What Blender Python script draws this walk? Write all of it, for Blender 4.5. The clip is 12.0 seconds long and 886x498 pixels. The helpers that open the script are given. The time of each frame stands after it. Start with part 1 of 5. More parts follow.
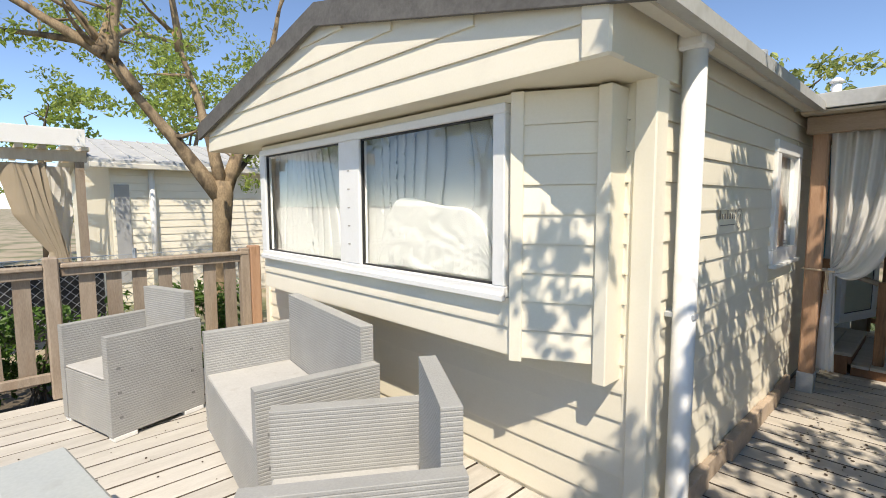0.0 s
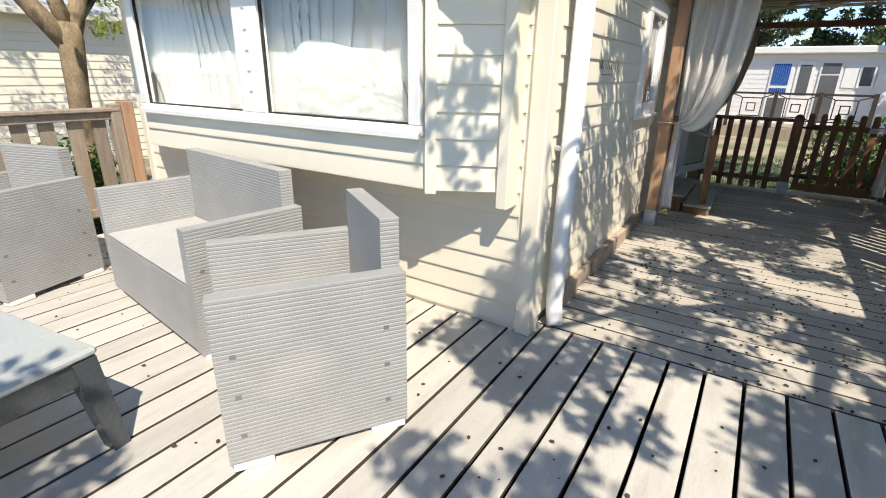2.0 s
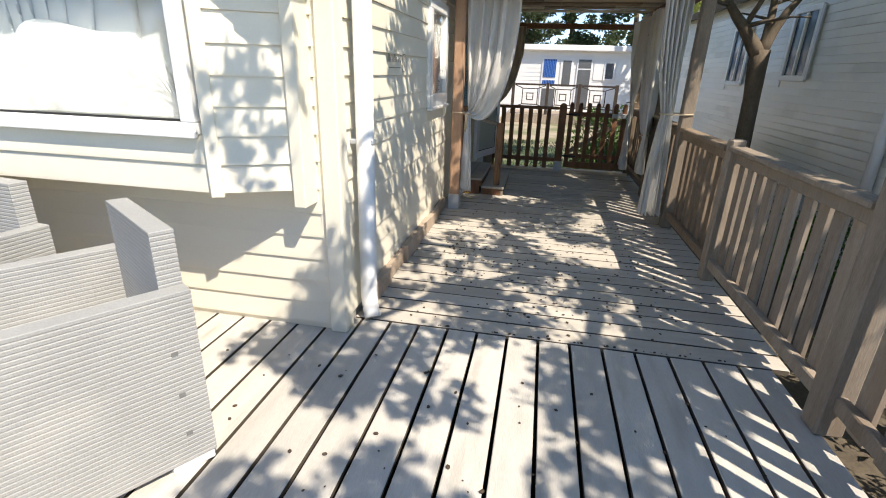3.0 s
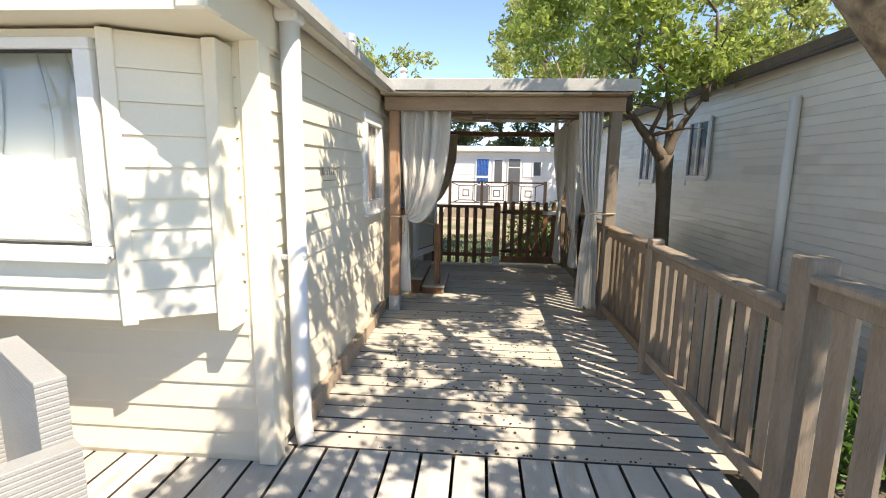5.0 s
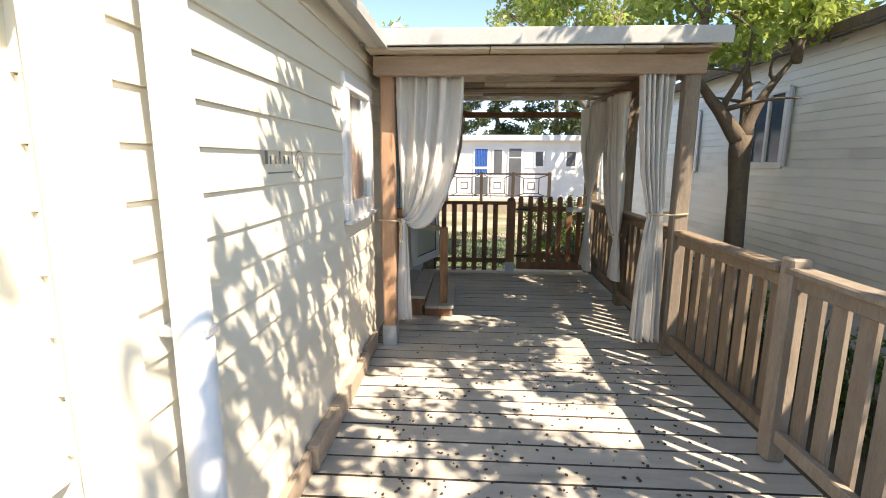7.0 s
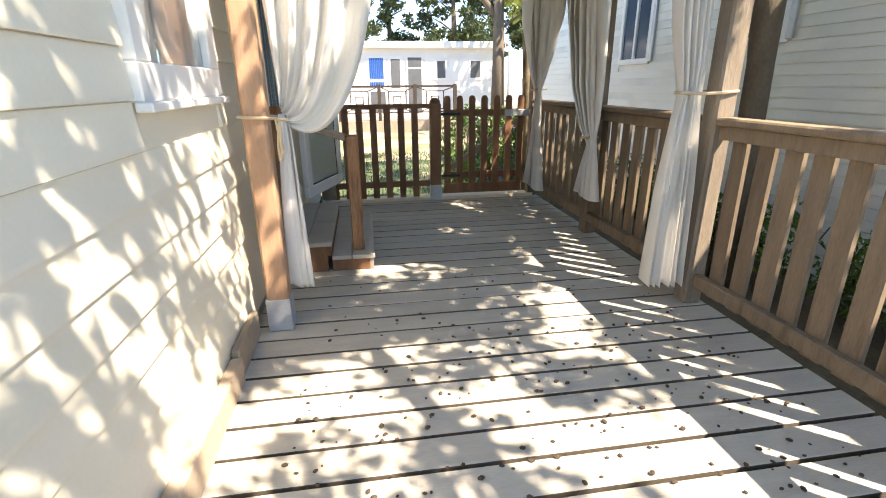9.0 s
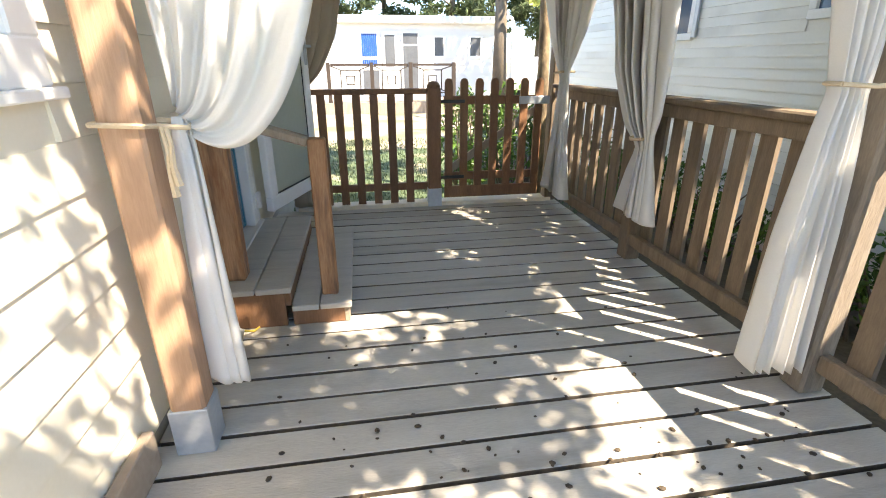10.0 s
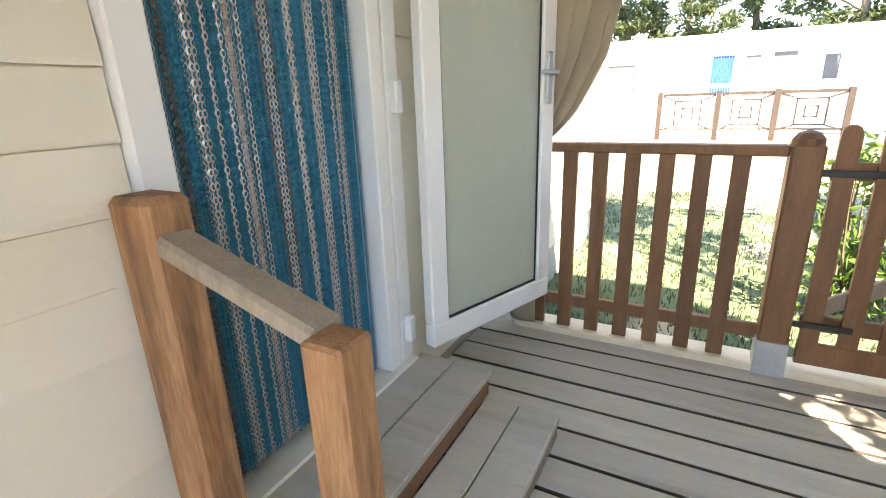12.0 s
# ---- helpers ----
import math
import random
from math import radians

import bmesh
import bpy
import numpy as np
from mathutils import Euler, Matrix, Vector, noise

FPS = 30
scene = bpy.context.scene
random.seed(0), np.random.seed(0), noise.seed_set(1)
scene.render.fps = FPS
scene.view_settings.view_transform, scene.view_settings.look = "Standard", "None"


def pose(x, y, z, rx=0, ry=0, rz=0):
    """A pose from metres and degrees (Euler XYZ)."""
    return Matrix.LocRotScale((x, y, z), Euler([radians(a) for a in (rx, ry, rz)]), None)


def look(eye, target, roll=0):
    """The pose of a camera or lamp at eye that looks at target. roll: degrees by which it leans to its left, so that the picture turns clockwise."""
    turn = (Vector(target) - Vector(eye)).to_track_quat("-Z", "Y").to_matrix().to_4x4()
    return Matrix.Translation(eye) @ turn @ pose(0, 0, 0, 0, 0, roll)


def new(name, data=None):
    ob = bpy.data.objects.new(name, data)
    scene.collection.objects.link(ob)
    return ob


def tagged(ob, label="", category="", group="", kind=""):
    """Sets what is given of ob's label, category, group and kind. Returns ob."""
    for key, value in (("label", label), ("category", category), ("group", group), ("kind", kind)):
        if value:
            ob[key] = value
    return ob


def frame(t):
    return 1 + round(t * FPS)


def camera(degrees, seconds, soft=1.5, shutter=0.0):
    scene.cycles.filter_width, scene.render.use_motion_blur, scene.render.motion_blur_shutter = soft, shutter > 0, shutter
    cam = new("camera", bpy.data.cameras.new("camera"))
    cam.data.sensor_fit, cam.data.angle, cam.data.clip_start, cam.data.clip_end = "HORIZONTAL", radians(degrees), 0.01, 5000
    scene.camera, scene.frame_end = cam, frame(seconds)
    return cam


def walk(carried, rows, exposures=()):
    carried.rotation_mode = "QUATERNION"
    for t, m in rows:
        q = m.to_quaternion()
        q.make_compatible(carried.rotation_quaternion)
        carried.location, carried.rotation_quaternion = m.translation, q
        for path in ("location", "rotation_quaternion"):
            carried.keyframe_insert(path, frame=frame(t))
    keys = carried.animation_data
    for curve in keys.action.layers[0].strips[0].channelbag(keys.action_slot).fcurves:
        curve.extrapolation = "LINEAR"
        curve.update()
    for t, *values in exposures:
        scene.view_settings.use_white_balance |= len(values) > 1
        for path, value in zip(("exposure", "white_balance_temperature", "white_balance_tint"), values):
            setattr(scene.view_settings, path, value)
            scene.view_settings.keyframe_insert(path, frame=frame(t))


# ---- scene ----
cam = camera(85.5, 12.0, 1.0)
PATH = [
    (0, (0.833, -0.783, 1.491), (-0.613, 0.586, 1.306), -0.2),
    (0.5, (0.869, -0.894, 1.454), (-0.572, 0.463, 1.168), -0.6),
    (1, (0.845, -1.009, 1.394), (-0.573, 0.303, 0.876), -0.6),
    (1.5, (0.828, -1.1, 1.356), (-0.57, 0.177, 0.712), -1.5),
    (2, (0.871, -1.072, 1.354), (-0.143, 0.512, 0.673), 1.0),
    (2.5, (0.926, -1.028, 1.363), (0.34, 0.754, 0.67), 1.9),
    (3, (0.95, -1.009, 1.365), (0.599, 0.832, 0.668), 1.8),
    (3.5, (0.971, -1.011, 1.406), (0.753, 0.871, 0.766), 2.1),
    (3.7, (0.968, -1.012, 1.436), (0.797, 0.905, 0.892), 2.0),
    (5.3, (0.976, -0.87, 1.456), (0.843, 1.099, 1.13), 0.5),
    (5.5, (0.956, -0.788, 1.456), (0.847, 1.183, 1.135), 0.6),
    (6, (0.88, -0.441, 1.462), (0.752, 1.54, 1.217), 0.5),
    (6.5, (0.809, -0.059, 1.425), (0.688, 1.922, 1.18), 0.7),
    (6.7, (0.79, 0.09, 1.425), (0.655, 2.064, 1.141), 0.5),
    (8.3, (0.54, 1.111, 1.303), (0.672, 3.038, 0.786), -0.3),
    (8.5, (0.538, 1.295, 1.263), (0.708, 3.216, 0.733), -0.2),
    (9, (0.573, 1.687, 1.112), (0.866, 3.554, 0.456), -0.5),
    (9.5, (0.663, 2.089, 1.111), (0.961, 3.932, 0.393), -0.4),
    (10, (0.684, 2.568, 1.122), (0.988, 4.405, 0.39), -0.1),
    (10.5, (0.763, 3.041, 1.109), (0.934, 4.899, 0.389), -1.0),
    (11, (0.828, 3.46, 1.114), (0.773, 5.334, 0.417), -1.3),
    (11.5, (0.898, 3.86, 1.093), (0.525, 5.717, 0.452), -1.2),
    (12, (0.918, 4.219, 1.132), (0.001, 5.892, 0.531), -2.0),
]
walk(cam, [(t, look(eye, target, roll)) for t, eye, target, roll in PATH],
     [(0, 0.69, 7250, 11), (1.5, 0.73, 7050, 10), (2.5, 0.96, 7050, 11), (3.5, 1.09, 7150, 12), (5.5, 1.39, 7750, 13), (6.5, 1.54, 7900, 14), (8.5, 2.21, 7850, 14), (9.5, 2.35, 7800, 12), (10.5, 2.98, 7550, 12), (11.0, 3.1, 7900, 14), (11.4, 3.5, 8250, 15), (12, 3.75, 8500, 15)])

# ---------------------------------------------------------------- sky, sun
SUN_TO = Vector((0.56, -0.49, 1.0)).normalized()
world = bpy.data.worlds.new("world")
scene.world = world
world.use_nodes = True
wn = world.node_tree
wn.nodes.clear()
sky = wn.nodes.new("ShaderNodeTexSky")
sky.sky_type = "NISHITA"
sky.sun_disc = False
sky.sun_elevation = math.asin(SUN_TO.z)
sky.sun_rotation = math.atan2(SUN_TO.x, SUN_TO.y)
sky.air_density, sky.dust_density, sky.ozone_density = 1.0, 0.05, 4.0
sky.altitude = 3500.0
wbg = wn.nodes.new("ShaderNodeBackground")
wbg.inputs["Strength"].default_value = 0.15
wout = wn.nodes.new("ShaderNodeOutputWorld")
wn.links.new(sky.outputs[0], wbg.inputs[0])
wn.links.new(wbg.outputs[0], wout.inputs[0])
sun_data = bpy.data.lights.new("sun", "SUN")
sun_data.energy, sun_data.angle, sun_data.color = 3.4, radians(0.53), (1.0, 0.95, 0.87)
sun = new("sun", sun_data)
sun.matrix_world = look(SUN_TO * 30, (0, 0, 0))


# ---------------------------------------------------------------- materials
def material(name, c1, c2, rough=0.6, scale=6.0, fine=60.0, bump=0.15, stretch=(1, 1, 1), metal=0.0, rand=0.0,
             rand_node="object", transmission=0.0, translucent=0.0, stain=None, spec=0.5, ior=1.45, contrast=0.22):
    m = bpy.data.materials.new(name)
    m.use_nodes = True
    nt = m.node_tree
    nd, ln = nt.nodes, nt.links
    bsdf = nd["Principled BSDF"]
    tc = nd.new("ShaderNodeTexCoord")
    mp = nd.new("ShaderNodeMapping")
    mp.inputs["Scale"].default_value = stretch
    ln.new(tc.outputs["Object"], mp.inputs[0])
    vec = mp.outputs[0]
    rnd = None
    if rand > 0:
        if rand_node == "object":
            info = nd.new("ShaderNodeObjectInfo")
            rnd = info.outputs["Random"]
        else:
            geo = nd.new("ShaderNodeNewGeometry")
            rnd = geo.outputs["Random Per Island"]
        off = nd.new("ShaderNodeVectorMath")
        off.operation = "MULTIPLY_ADD"
        off.inputs[1].default_value = (13.0, 7.0, 11.0)
        comb = nd.new("ShaderNodeCombineXYZ")
        for i in range(3):
            ln.new(rnd, comb.inputs[i])
        ln.new(comb.outputs[0], off.inputs[0])
        ln.new(vec, off.inputs[2])
        vec = off.outputs[0]
    n1 = nd.new("ShaderNodeTexNoise")
    n1.inputs["Scale"].default_value, n1.inputs["Detail"].default_value = scale, 5
    n2 = nd.new("ShaderNodeTexNoise")
    n2.inputs["Scale"].default_value, n2.inputs["Detail"].default_value = fine, 4
    ln.new(vec, n1.inputs[0])
    ln.new(vec, n2.inputs[0])
    ramp = nd.new("ShaderNodeMapRange")
    ramp.inputs["From Min"].default_value, ramp.inputs["From Max"].default_value = 0.5 - contrast, 0.5 + contrast
    mixn = nd.new("ShaderNodeMath")
    mixn.operation = "MULTIPLY_ADD"
    mixn.inputs[1].default_value = 0.45
    ln.new(n2.outputs[0], mixn.inputs[0])
    half = nd.new("ShaderNodeMath")
    half.operation = "MULTIPLY"
    half.inputs[1].default_value = 0.55
    ln.new(n1.outputs[0], half.inputs[0])
    ln.new(half.outputs[0], mixn.inputs[2])
    ln.new(mixn.outputs[0], ramp.inputs["Value"])
    mix = nd.new("ShaderNodeMix")
    mix.data_type = "RGBA"
    mix.inputs["A"].default_value = (*c1, 1)
    mix.inputs["B"].default_value = (*c2, 1)
    ln.new(ramp.outputs[0], mix.inputs["Factor"])
    col = mix.outputs["Result"]
    if stain:
        n3 = nd.new("ShaderNodeTexNoise")
        n3.inputs["Scale"].default_value, n3.inputs["Detail"].default_value = stain[1], 6
        ln.new(vec, n3.inputs[0])
        r3 = nd.new("ShaderNodeMapRange")
        r3.inputs["From Min"].default_value, r3.inputs["From Max"].default_value = stain[2], stain[2] + 0.12
        ln.new(n3.outputs[0], r3.inputs["Value"])
        sc = nd.new("ShaderNodeMath")
        sc.operation = "MULTIPLY"
        sc.inputs[1].default_value = stain[3]
        ln.new(r3.outputs[0], sc.inputs[0])
        mx = nd.new("ShaderNodeMix")
        mx.data_type = "RGBA"
        mx.inputs["B"].default_value = (*stain[0], 1)
        ln.new(sc.outputs[0], mx.inputs["Factor"])
        ln.new(col, mx.inputs["A"])
        col = mx.outputs["Result"]
    if rnd is not None:
        hsv = nd.new("ShaderNodeHueSaturation")
        mr = nd.new("ShaderNodeMapRange")
        mr.inputs["To Min"].default_value, mr.inputs["To Max"].default_value = 1 - rand, 1 + rand
        ln.new(rnd, mr.inputs["Value"])
        ln.new(mr.outputs[0], hsv.inputs["Value"])
        ln.new(col, hsv.inputs["Color"])
        col = hsv.outputs[0]
    ln.new(col, bsdf.inputs["Base Color"])
    rr = nd.new("ShaderNodeMapRange")
    rr.inputs["To Min"].default_value, rr.inputs["To Max"].default_value = max(rough - 0.1, 0.02), min(rough + 0.1, 1)
    ln.new(n1.outputs[0], rr.inputs["Value"])
    ln.new(rr.outputs[0], bsdf.inputs["Roughness"])
    bsdf.inputs["Metallic"].default_value = metal
    bsdf.inputs["Specular IOR Level"].default_value = spec
    bsdf.inputs["IOR"].default_value = ior
    bsdf.inputs["Transmission Weight"].default_value = transmission
    if bump > 0:
        b = nd.new("ShaderNodeBump")
        b.inputs["Strength"].default_value, b.inputs["Distance"].default_value = bump, 0.01
        ln.new(mixn.outputs[0], b.inputs["Height"])
        ln.new(b.outputs[0], bsdf.inputs["Normal"])
    if translucent > 0:
        tr = nd.new("ShaderNodeBsdfTranslucent")
        ln.new(col, tr.inputs["Color"])
        ms = nd.new("ShaderNodeMixShader")
        ms.inputs[0].default_value = translucent
        ln.new(bsdf.outputs[0], ms.inputs[1])
        ln.new(tr.outputs[0], ms.inputs[2])
        ln.new(ms.outputs[0], nd["Material Output"].inputs[0])
    return m


M_SIDING = material("cream_siding", (0.80, 0.745, 0.60), (0.86, 0.80, 0.665), 0.5, 2.5, 90, 0.05, (1, 1, 1), stain=((0.60, 0.56, 0.44), 1.6, 0.60, 0.25), rand=0.03)
M_GABLE = material("cream_panel", (0.80, 0.745, 0.60), (0.85, 0.79, 0.655), 0.5, 2.0, 80, 0.05)
M_WHITE = material("white_pvc", (0.80, 0.79, 0.76), (0.86, 0.855, 0.83), 0.35, 3, 60, 0.03, stain=((0.62, 0.60, 0.54), 2.5, 0.62, 0.3))
M_GUTTER = material("cream_gutter", (0.66, 0.62, 0.53), (0.74, 0.70, 0.61), 0.45, 3, 50, 0.05, stain=((0.35, 0.31, 0.24), 4, 0.58, 0.5))
M_ROOF = material("dark_roof_edge", (0.085, 0.08, 0.075), (0.17, 0.165, 0.155), 0.8, 8, 60, 0.3)
M_SHEET = material("grey_roof_sheet", (0.42, 0.42, 0.40), (0.56, 0.56, 0.54), 0.5, 4, 40, 0.1, stain=((0.22, 0.20, 0.17), 5, 0.6, 0.5))
M_DECK = material("weathered_decking", (0.45, 0.422, 0.372), (0.61, 0.58, 0.525), 0.75, 3, 40, 0.35, (6, 1, 6), rand=0.10, stain=((0.27, 0.235, 0.185), 1.3, 0.60, 0.45))
M_DECKX = material("weathered_walk_decking", (0.42, 0.38, 0.32), (0.57, 0.525, 0.455), 0.75, 3, 40, 0.35, (1, 6, 6), rand=0.10, stain=((0.26, 0.23, 0.185), 1.3, 0.60, 0.45))
M_GREYWOOD = material("grey_weathered_wood", (0.21, 0.162, 0.118), (0.38, 0.312, 0.242), 0.8, 4, 30, 0.35, (6, 6, 1), rand=0.16, stain=((0.20, 0.13, 0.08), 2, 0.58, 0.5))
M_BROWN = material("brown_stained_wood", (0.15, 0.068, 0.032), (0.26, 0.13, 0.065), 0.6, 4, 30, 0.3, (7, 7, 1), rand=0.15, stain=((0.12, 0.06, 0.03), 2.5, 0.6, 0.5))
M_FENCE = material("brown_grey_fence_wood", (0.155, 0.112, 0.075), (0.28, 0.21, 0.145), 0.75, 4, 30, 0.3, (7, 7, 1), rand=0.2, stain=((0.11, 0.07, 0.04), 2.5, 0.58, 0.5))
M_NEWEL = material("russet_post_wood", (0.26, 0.11, 0.045), (0.46, 0.255, 0.13), 0.65, 3.5, 30, 0.35, (6, 6, 0.7), rand=0.12, stain=((0.10, 0.055, 0.032), 3, 0.52, 0.8), contrast=0.16)
M_PLINTH = material("pinkish_base_timber", (0.36, 0.275, 0.20), (0.50, 0.40, 0.31), 0.8, 4, 40, 0.3, rand=0.2)
M_ORANGE = material("honey_pine_post", (0.35, 0.195, 0.115), (0.50, 0.315, 0.20), 0.6, 3, 26, 0.25, (7, 7, 0.8), rand=0.08, stain=((0.22, 0.10, 0.04), 3.5, 0.62, 0.7))
M_BEAM = material("beam_wood", (0.25, 0.17, 0.11), (0.40, 0.29, 0.20), 0.7, 4, 30, 0.3, (1, 7, 7), rand=0.15)
M_BATTEN = material("pale_ceiling_board", (0.58, 0.49, 0.37), (0.72, 0.63, 0.49), 0.75, 4, 30, 0.3, (1, 6, 1), rand=0.3)
M_GALV = material("galvanised_steel", (0.42, 0.45, 0.48), (0.56, 0.59, 0.62), 0.45, 12, 60, 0.1, metal=0.4)
M_RATTAN = material("grey_woven_resin", (0.30, 0.30, 0.287), (0.39, 0.39, 0.373), 0.55, 5, 140, 0.4, (1, 1, 1), rand=0.03, stain=((0.47, 0.45, 0.41), 3, 0.6, 0.3))
M_SEAT = material("dusty_resin_seat", (0.42, 0.41, 0.385), (0.55, 0.54, 0.51), 0.6, 4, 90, 0.2, stain=((0.34, 0.31, 0.27), 9, 0.62, 0.5))
M_CLIP = material("grey_resin_clip", (0.17, 0.17, 0.165), (0.22, 0.22, 0.21), 0.5, 5, 60, 0.05)
M_TABLE = material("slate_resin_table", (0.05, 0.056, 0.06), (0.085, 0.094, 0.098), 0.25, 4, 60, 0.10, stain=((0.13, 0.135, 0.135), 3, 0.58, 0.4))
M_CLOTH = material("ecru_canvas", (0.84, 0.82, 0.775), (0.90, 0.88, 0.84), 0.9, 3, 220, 0.15, translucent=0.33)
M_CLOTH2 = material("tan_canvas", (0.50, 0.41, 0.29), (0.60, 0.50, 0.37), 0.9, 3, 220, 0.15, translucent=0.35)
M_ROPE = material("tie_rope", (0.55, 0.42, 0.27), (0.68, 0.55, 0.38), 0.9, 20, 200, 0.4)
M_SHEER = material("white_net_curtain", (0.76, 0.77, 0.77), (0.85, 0.86, 0.86), 0.9, 4, 160, 0.1, translucent=0.25)
M_SOIL = material("dry_ground", (0.30, 0.24, 0.16), (0.44, 0.37, 0.27), 0.95, 1.5, 30, 0.5, stain=((0.11, 0.14, 0.05), 0.7, 0.48, 0.75))
M_DARKSOIL = material("leaf_litter", (0.07, 0.055, 0.04), (0.16, 0.13, 0.09), 0.95, 6, 50, 0.6)
# near-black so the gaps between deck boards read as deep shade
M_VOID = material("dark_gap_underlay", (0.022, 0.018, 0.014), (0.05, 0.04, 0.03), 0.95, 6, 50, 0.6)
M_STRAP = material("yellow_strap", (0.50, 0.36, 0.05), (0.62, 0.46, 0.09), 0.6, 20, 90, 0.1)
# board sides coloured dark to give the seams their shade
M_EDGE = material("gap_shade_board_edge", (0.07, 0.055, 0.04), (0.15, 0.12, 0.09), 0.9, 8, 60, 0.3)
# paler than the slate legs: the sky's grazing reflection put into the base colour
M_TABLETOP = material("sky_sheen_tabletop", (0.40, 0.42, 0.40), (0.50, 0.52, 0.49), 0.2, 3, 60, 0.06, stain=((0.34, 0.34, 0.31), 5, 0.6, 0.4))
M_DARKWOOD = material("dark_stained_railing", (0.035, 0.024, 0.018), (0.065, 0.046, 0.035), 0.7, 4, 30, 0.2)
M_PANE = material("grey_window_pane", (0.10, 0.106, 0.115), (0.14, 0.147, 0.157), 0.12, 3, 30, 0.0)
M_GRASS = material("grass", (0.05, 0.085, 0.038), (0.11, 0.145, 0.075), 0.8, 6, 40, 0.3, rand=0.3, rand_node="island", translucent=0.2)
M_LAWN = material("lawn_turf", (0.055, 0.09, 0.045), (0.12, 0.155, 0.08), 0.9, 3, 45, 0.5, stain=((0.40, 0.34, 0.24), 1.6, 0.56, 0.8))
M_LEAF = material("broad_leaf", (0.22, 0.30, 0.055), (0.40, 0.47, 0.125), 0.45, 8, 40, 0.1, rand=0.4, rand_node="island", translucent=0.6)
M_LEAF2 = material("yellow_green_leaf", (0.31, 0.36, 0.09), (0.45, 0.48, 0.17), 0.5, 8, 40, 0.1, rand=0.35, rand_node="island", translucent=0.45)
M_HEDGE = material("hedge_leaf", (0.05, 0.12, 0.02), (0.12, 0.21, 0.04), 0.45, 8, 40, 0.1, rand=0.35, rand_node="island", translucent=0.3)
M_PINE = material("pine_needles", (0.04, 0.065, 0.025), (0.10, 0.13, 0.05), 0.6, 4, 30, 0.1, rand=0.35, rand_node="island", translucent=0.25)
M_BARK = material("pale_bark", (0.13, 0.09, 0.055), (0.44, 0.33, 0.20), 0.85, 7, 40, 0.8, (2, 2, 1), stain=((0.075, 0.055, 0.038), 5, 0.50, 0.8))
M_BARKD = material("dark_bark", (0.09, 0.07, 0.05), (0.18, 0.14, 0.10), 0.9, 5, 40, 0.6, (2, 2, 1))
M_NEIGH = material("beige_siding", (0.77, 0.75, 0.67), (0.83, 0.81, 0.73), 0.22, 2, 60, 0.08, rand=0.03, stain=((0.52, 0.50, 0.43), 1.2, 0.55, 0.4))
M_FARWALL = material("white_cladding", (0.77, 0.76, 0.74), (0.83, 0.82, 0.80), 0.5, 2, 60, 0.05)
M_BLUE = material("blue_fabric", (0.012, 0.075, 0.30), (0.025, 0.12, 0.40), 0.7, 5, 60, 0.1)
M_GREYDOOR = material("grey_door", (0.34, 0.34, 0.33), (0.42, 0.42, 0.41), 0.4, 5, 60, 0.05)
M_TEAL = material("turquoise_chain", (0.010, 0.14, 0.25), (0.028, 0.25, 0.37), 0.38, 30, 200, 0.1, metal=0.35, rand=0.2)
M_SILVER = material("aluminium_chain", (0.42, 0.40, 0.36), (0.60, 0.57, 0.52), 0.35, 30, 200, 0.1, metal=0.6, rand=0.15)
M_DARKCHAIN = material("bronze_chain", (0.09, 0.075, 0.06), (0.18, 0.15, 0.125), 0.4, 30, 200, 0.1, metal=0.5, rand=0.2)
# dark colour of the backdrop sheets, standing in for indoor shade
M_INSIDE = material("dim_backdrop", (0.10, 0.09, 0.08), (0.15, 0.135, 0.12), 0.9, 3, 30, 0.05)
M_BLACK = material("black_metal", (0.015, 0.015, 0.015), (0.035, 0.035, 0.035), 0.5, 6, 60, 0.1)
M_RUBBER = material("black_rubber", (0.02, 0.02, 0.02), (0.035, 0.035, 0.035), 0.7, 6, 60, 0.1)
M_CAR = material("white_car_paint", (0.74, 0.75, 0.76), (0.80, 0.81, 0.82), 0.2, 2, 40, 0.0)
M_STONE = material("concrete_block", (0.36, 0.34, 0.30), (0.48, 0.46, 0.41), 0.9, 4, 40, 0.4)
M_INK = material("dark_print", (0.17, 0.15, 0.13), (0.25, 0.23, 0.20), 0.6, 6, 60, 0.0)
M_DEBRIS = material("fallen_fruit", (0.04, 0.028, 0.018), (0.10, 0.07, 0.045), 0.8, 30, 90, 0.3)


def glass_material(name, color, rough, weight):
    m = bpy.data.materials.new(name)
    m.use_nodes = True
    b = m.node_tree.nodes["Principled BSDF"]
    b.inputs["Base Color"].default_value = (*color, 1)
    b.inputs["Roughness"].default_value = rough
    b.inputs["Transmission Weight"].default_value = weight
    b.inputs["IOR"].default_value = 1.45
    return m


M_GLASS = glass_material("window_glass", (0.93, 0.96, 0.95), 0.0, 1.0)
M_FROST = material("frosted_glass", (0.70, 0.74, 0.65), (0.77, 0.80, 0.71), 0.18, 2, 40, 0.02, translucent=0.5)
M_CARGLASS = material("tinted_car_glass", (0.05, 0.08, 0.13), (0.07, 0.11, 0.17), 0.08, 3, 40, 0.0)


# ---------------------------------------------------------------- builders
def thing(name, x, y, z, label, category, group="", kind="", rz=0.0):
    ob = new(name)
    ob.empty_display_size = 0.1
    ob.matrix_basis = pose(x, y, z, 0, 0, rz)
    return tagged(ob, label, category, group, kind)


def finish(name, bm, mat, smooth=False):
    me = bpy.data.meshes.new(name)
    bm.normal_update()
    bm.to_mesh(me)
    bm.free()
    me.materials.append(mat)
    if smooth:
        me.polygons.foreach_set("use_smooth", [True] * len(me.polygons))
    return me


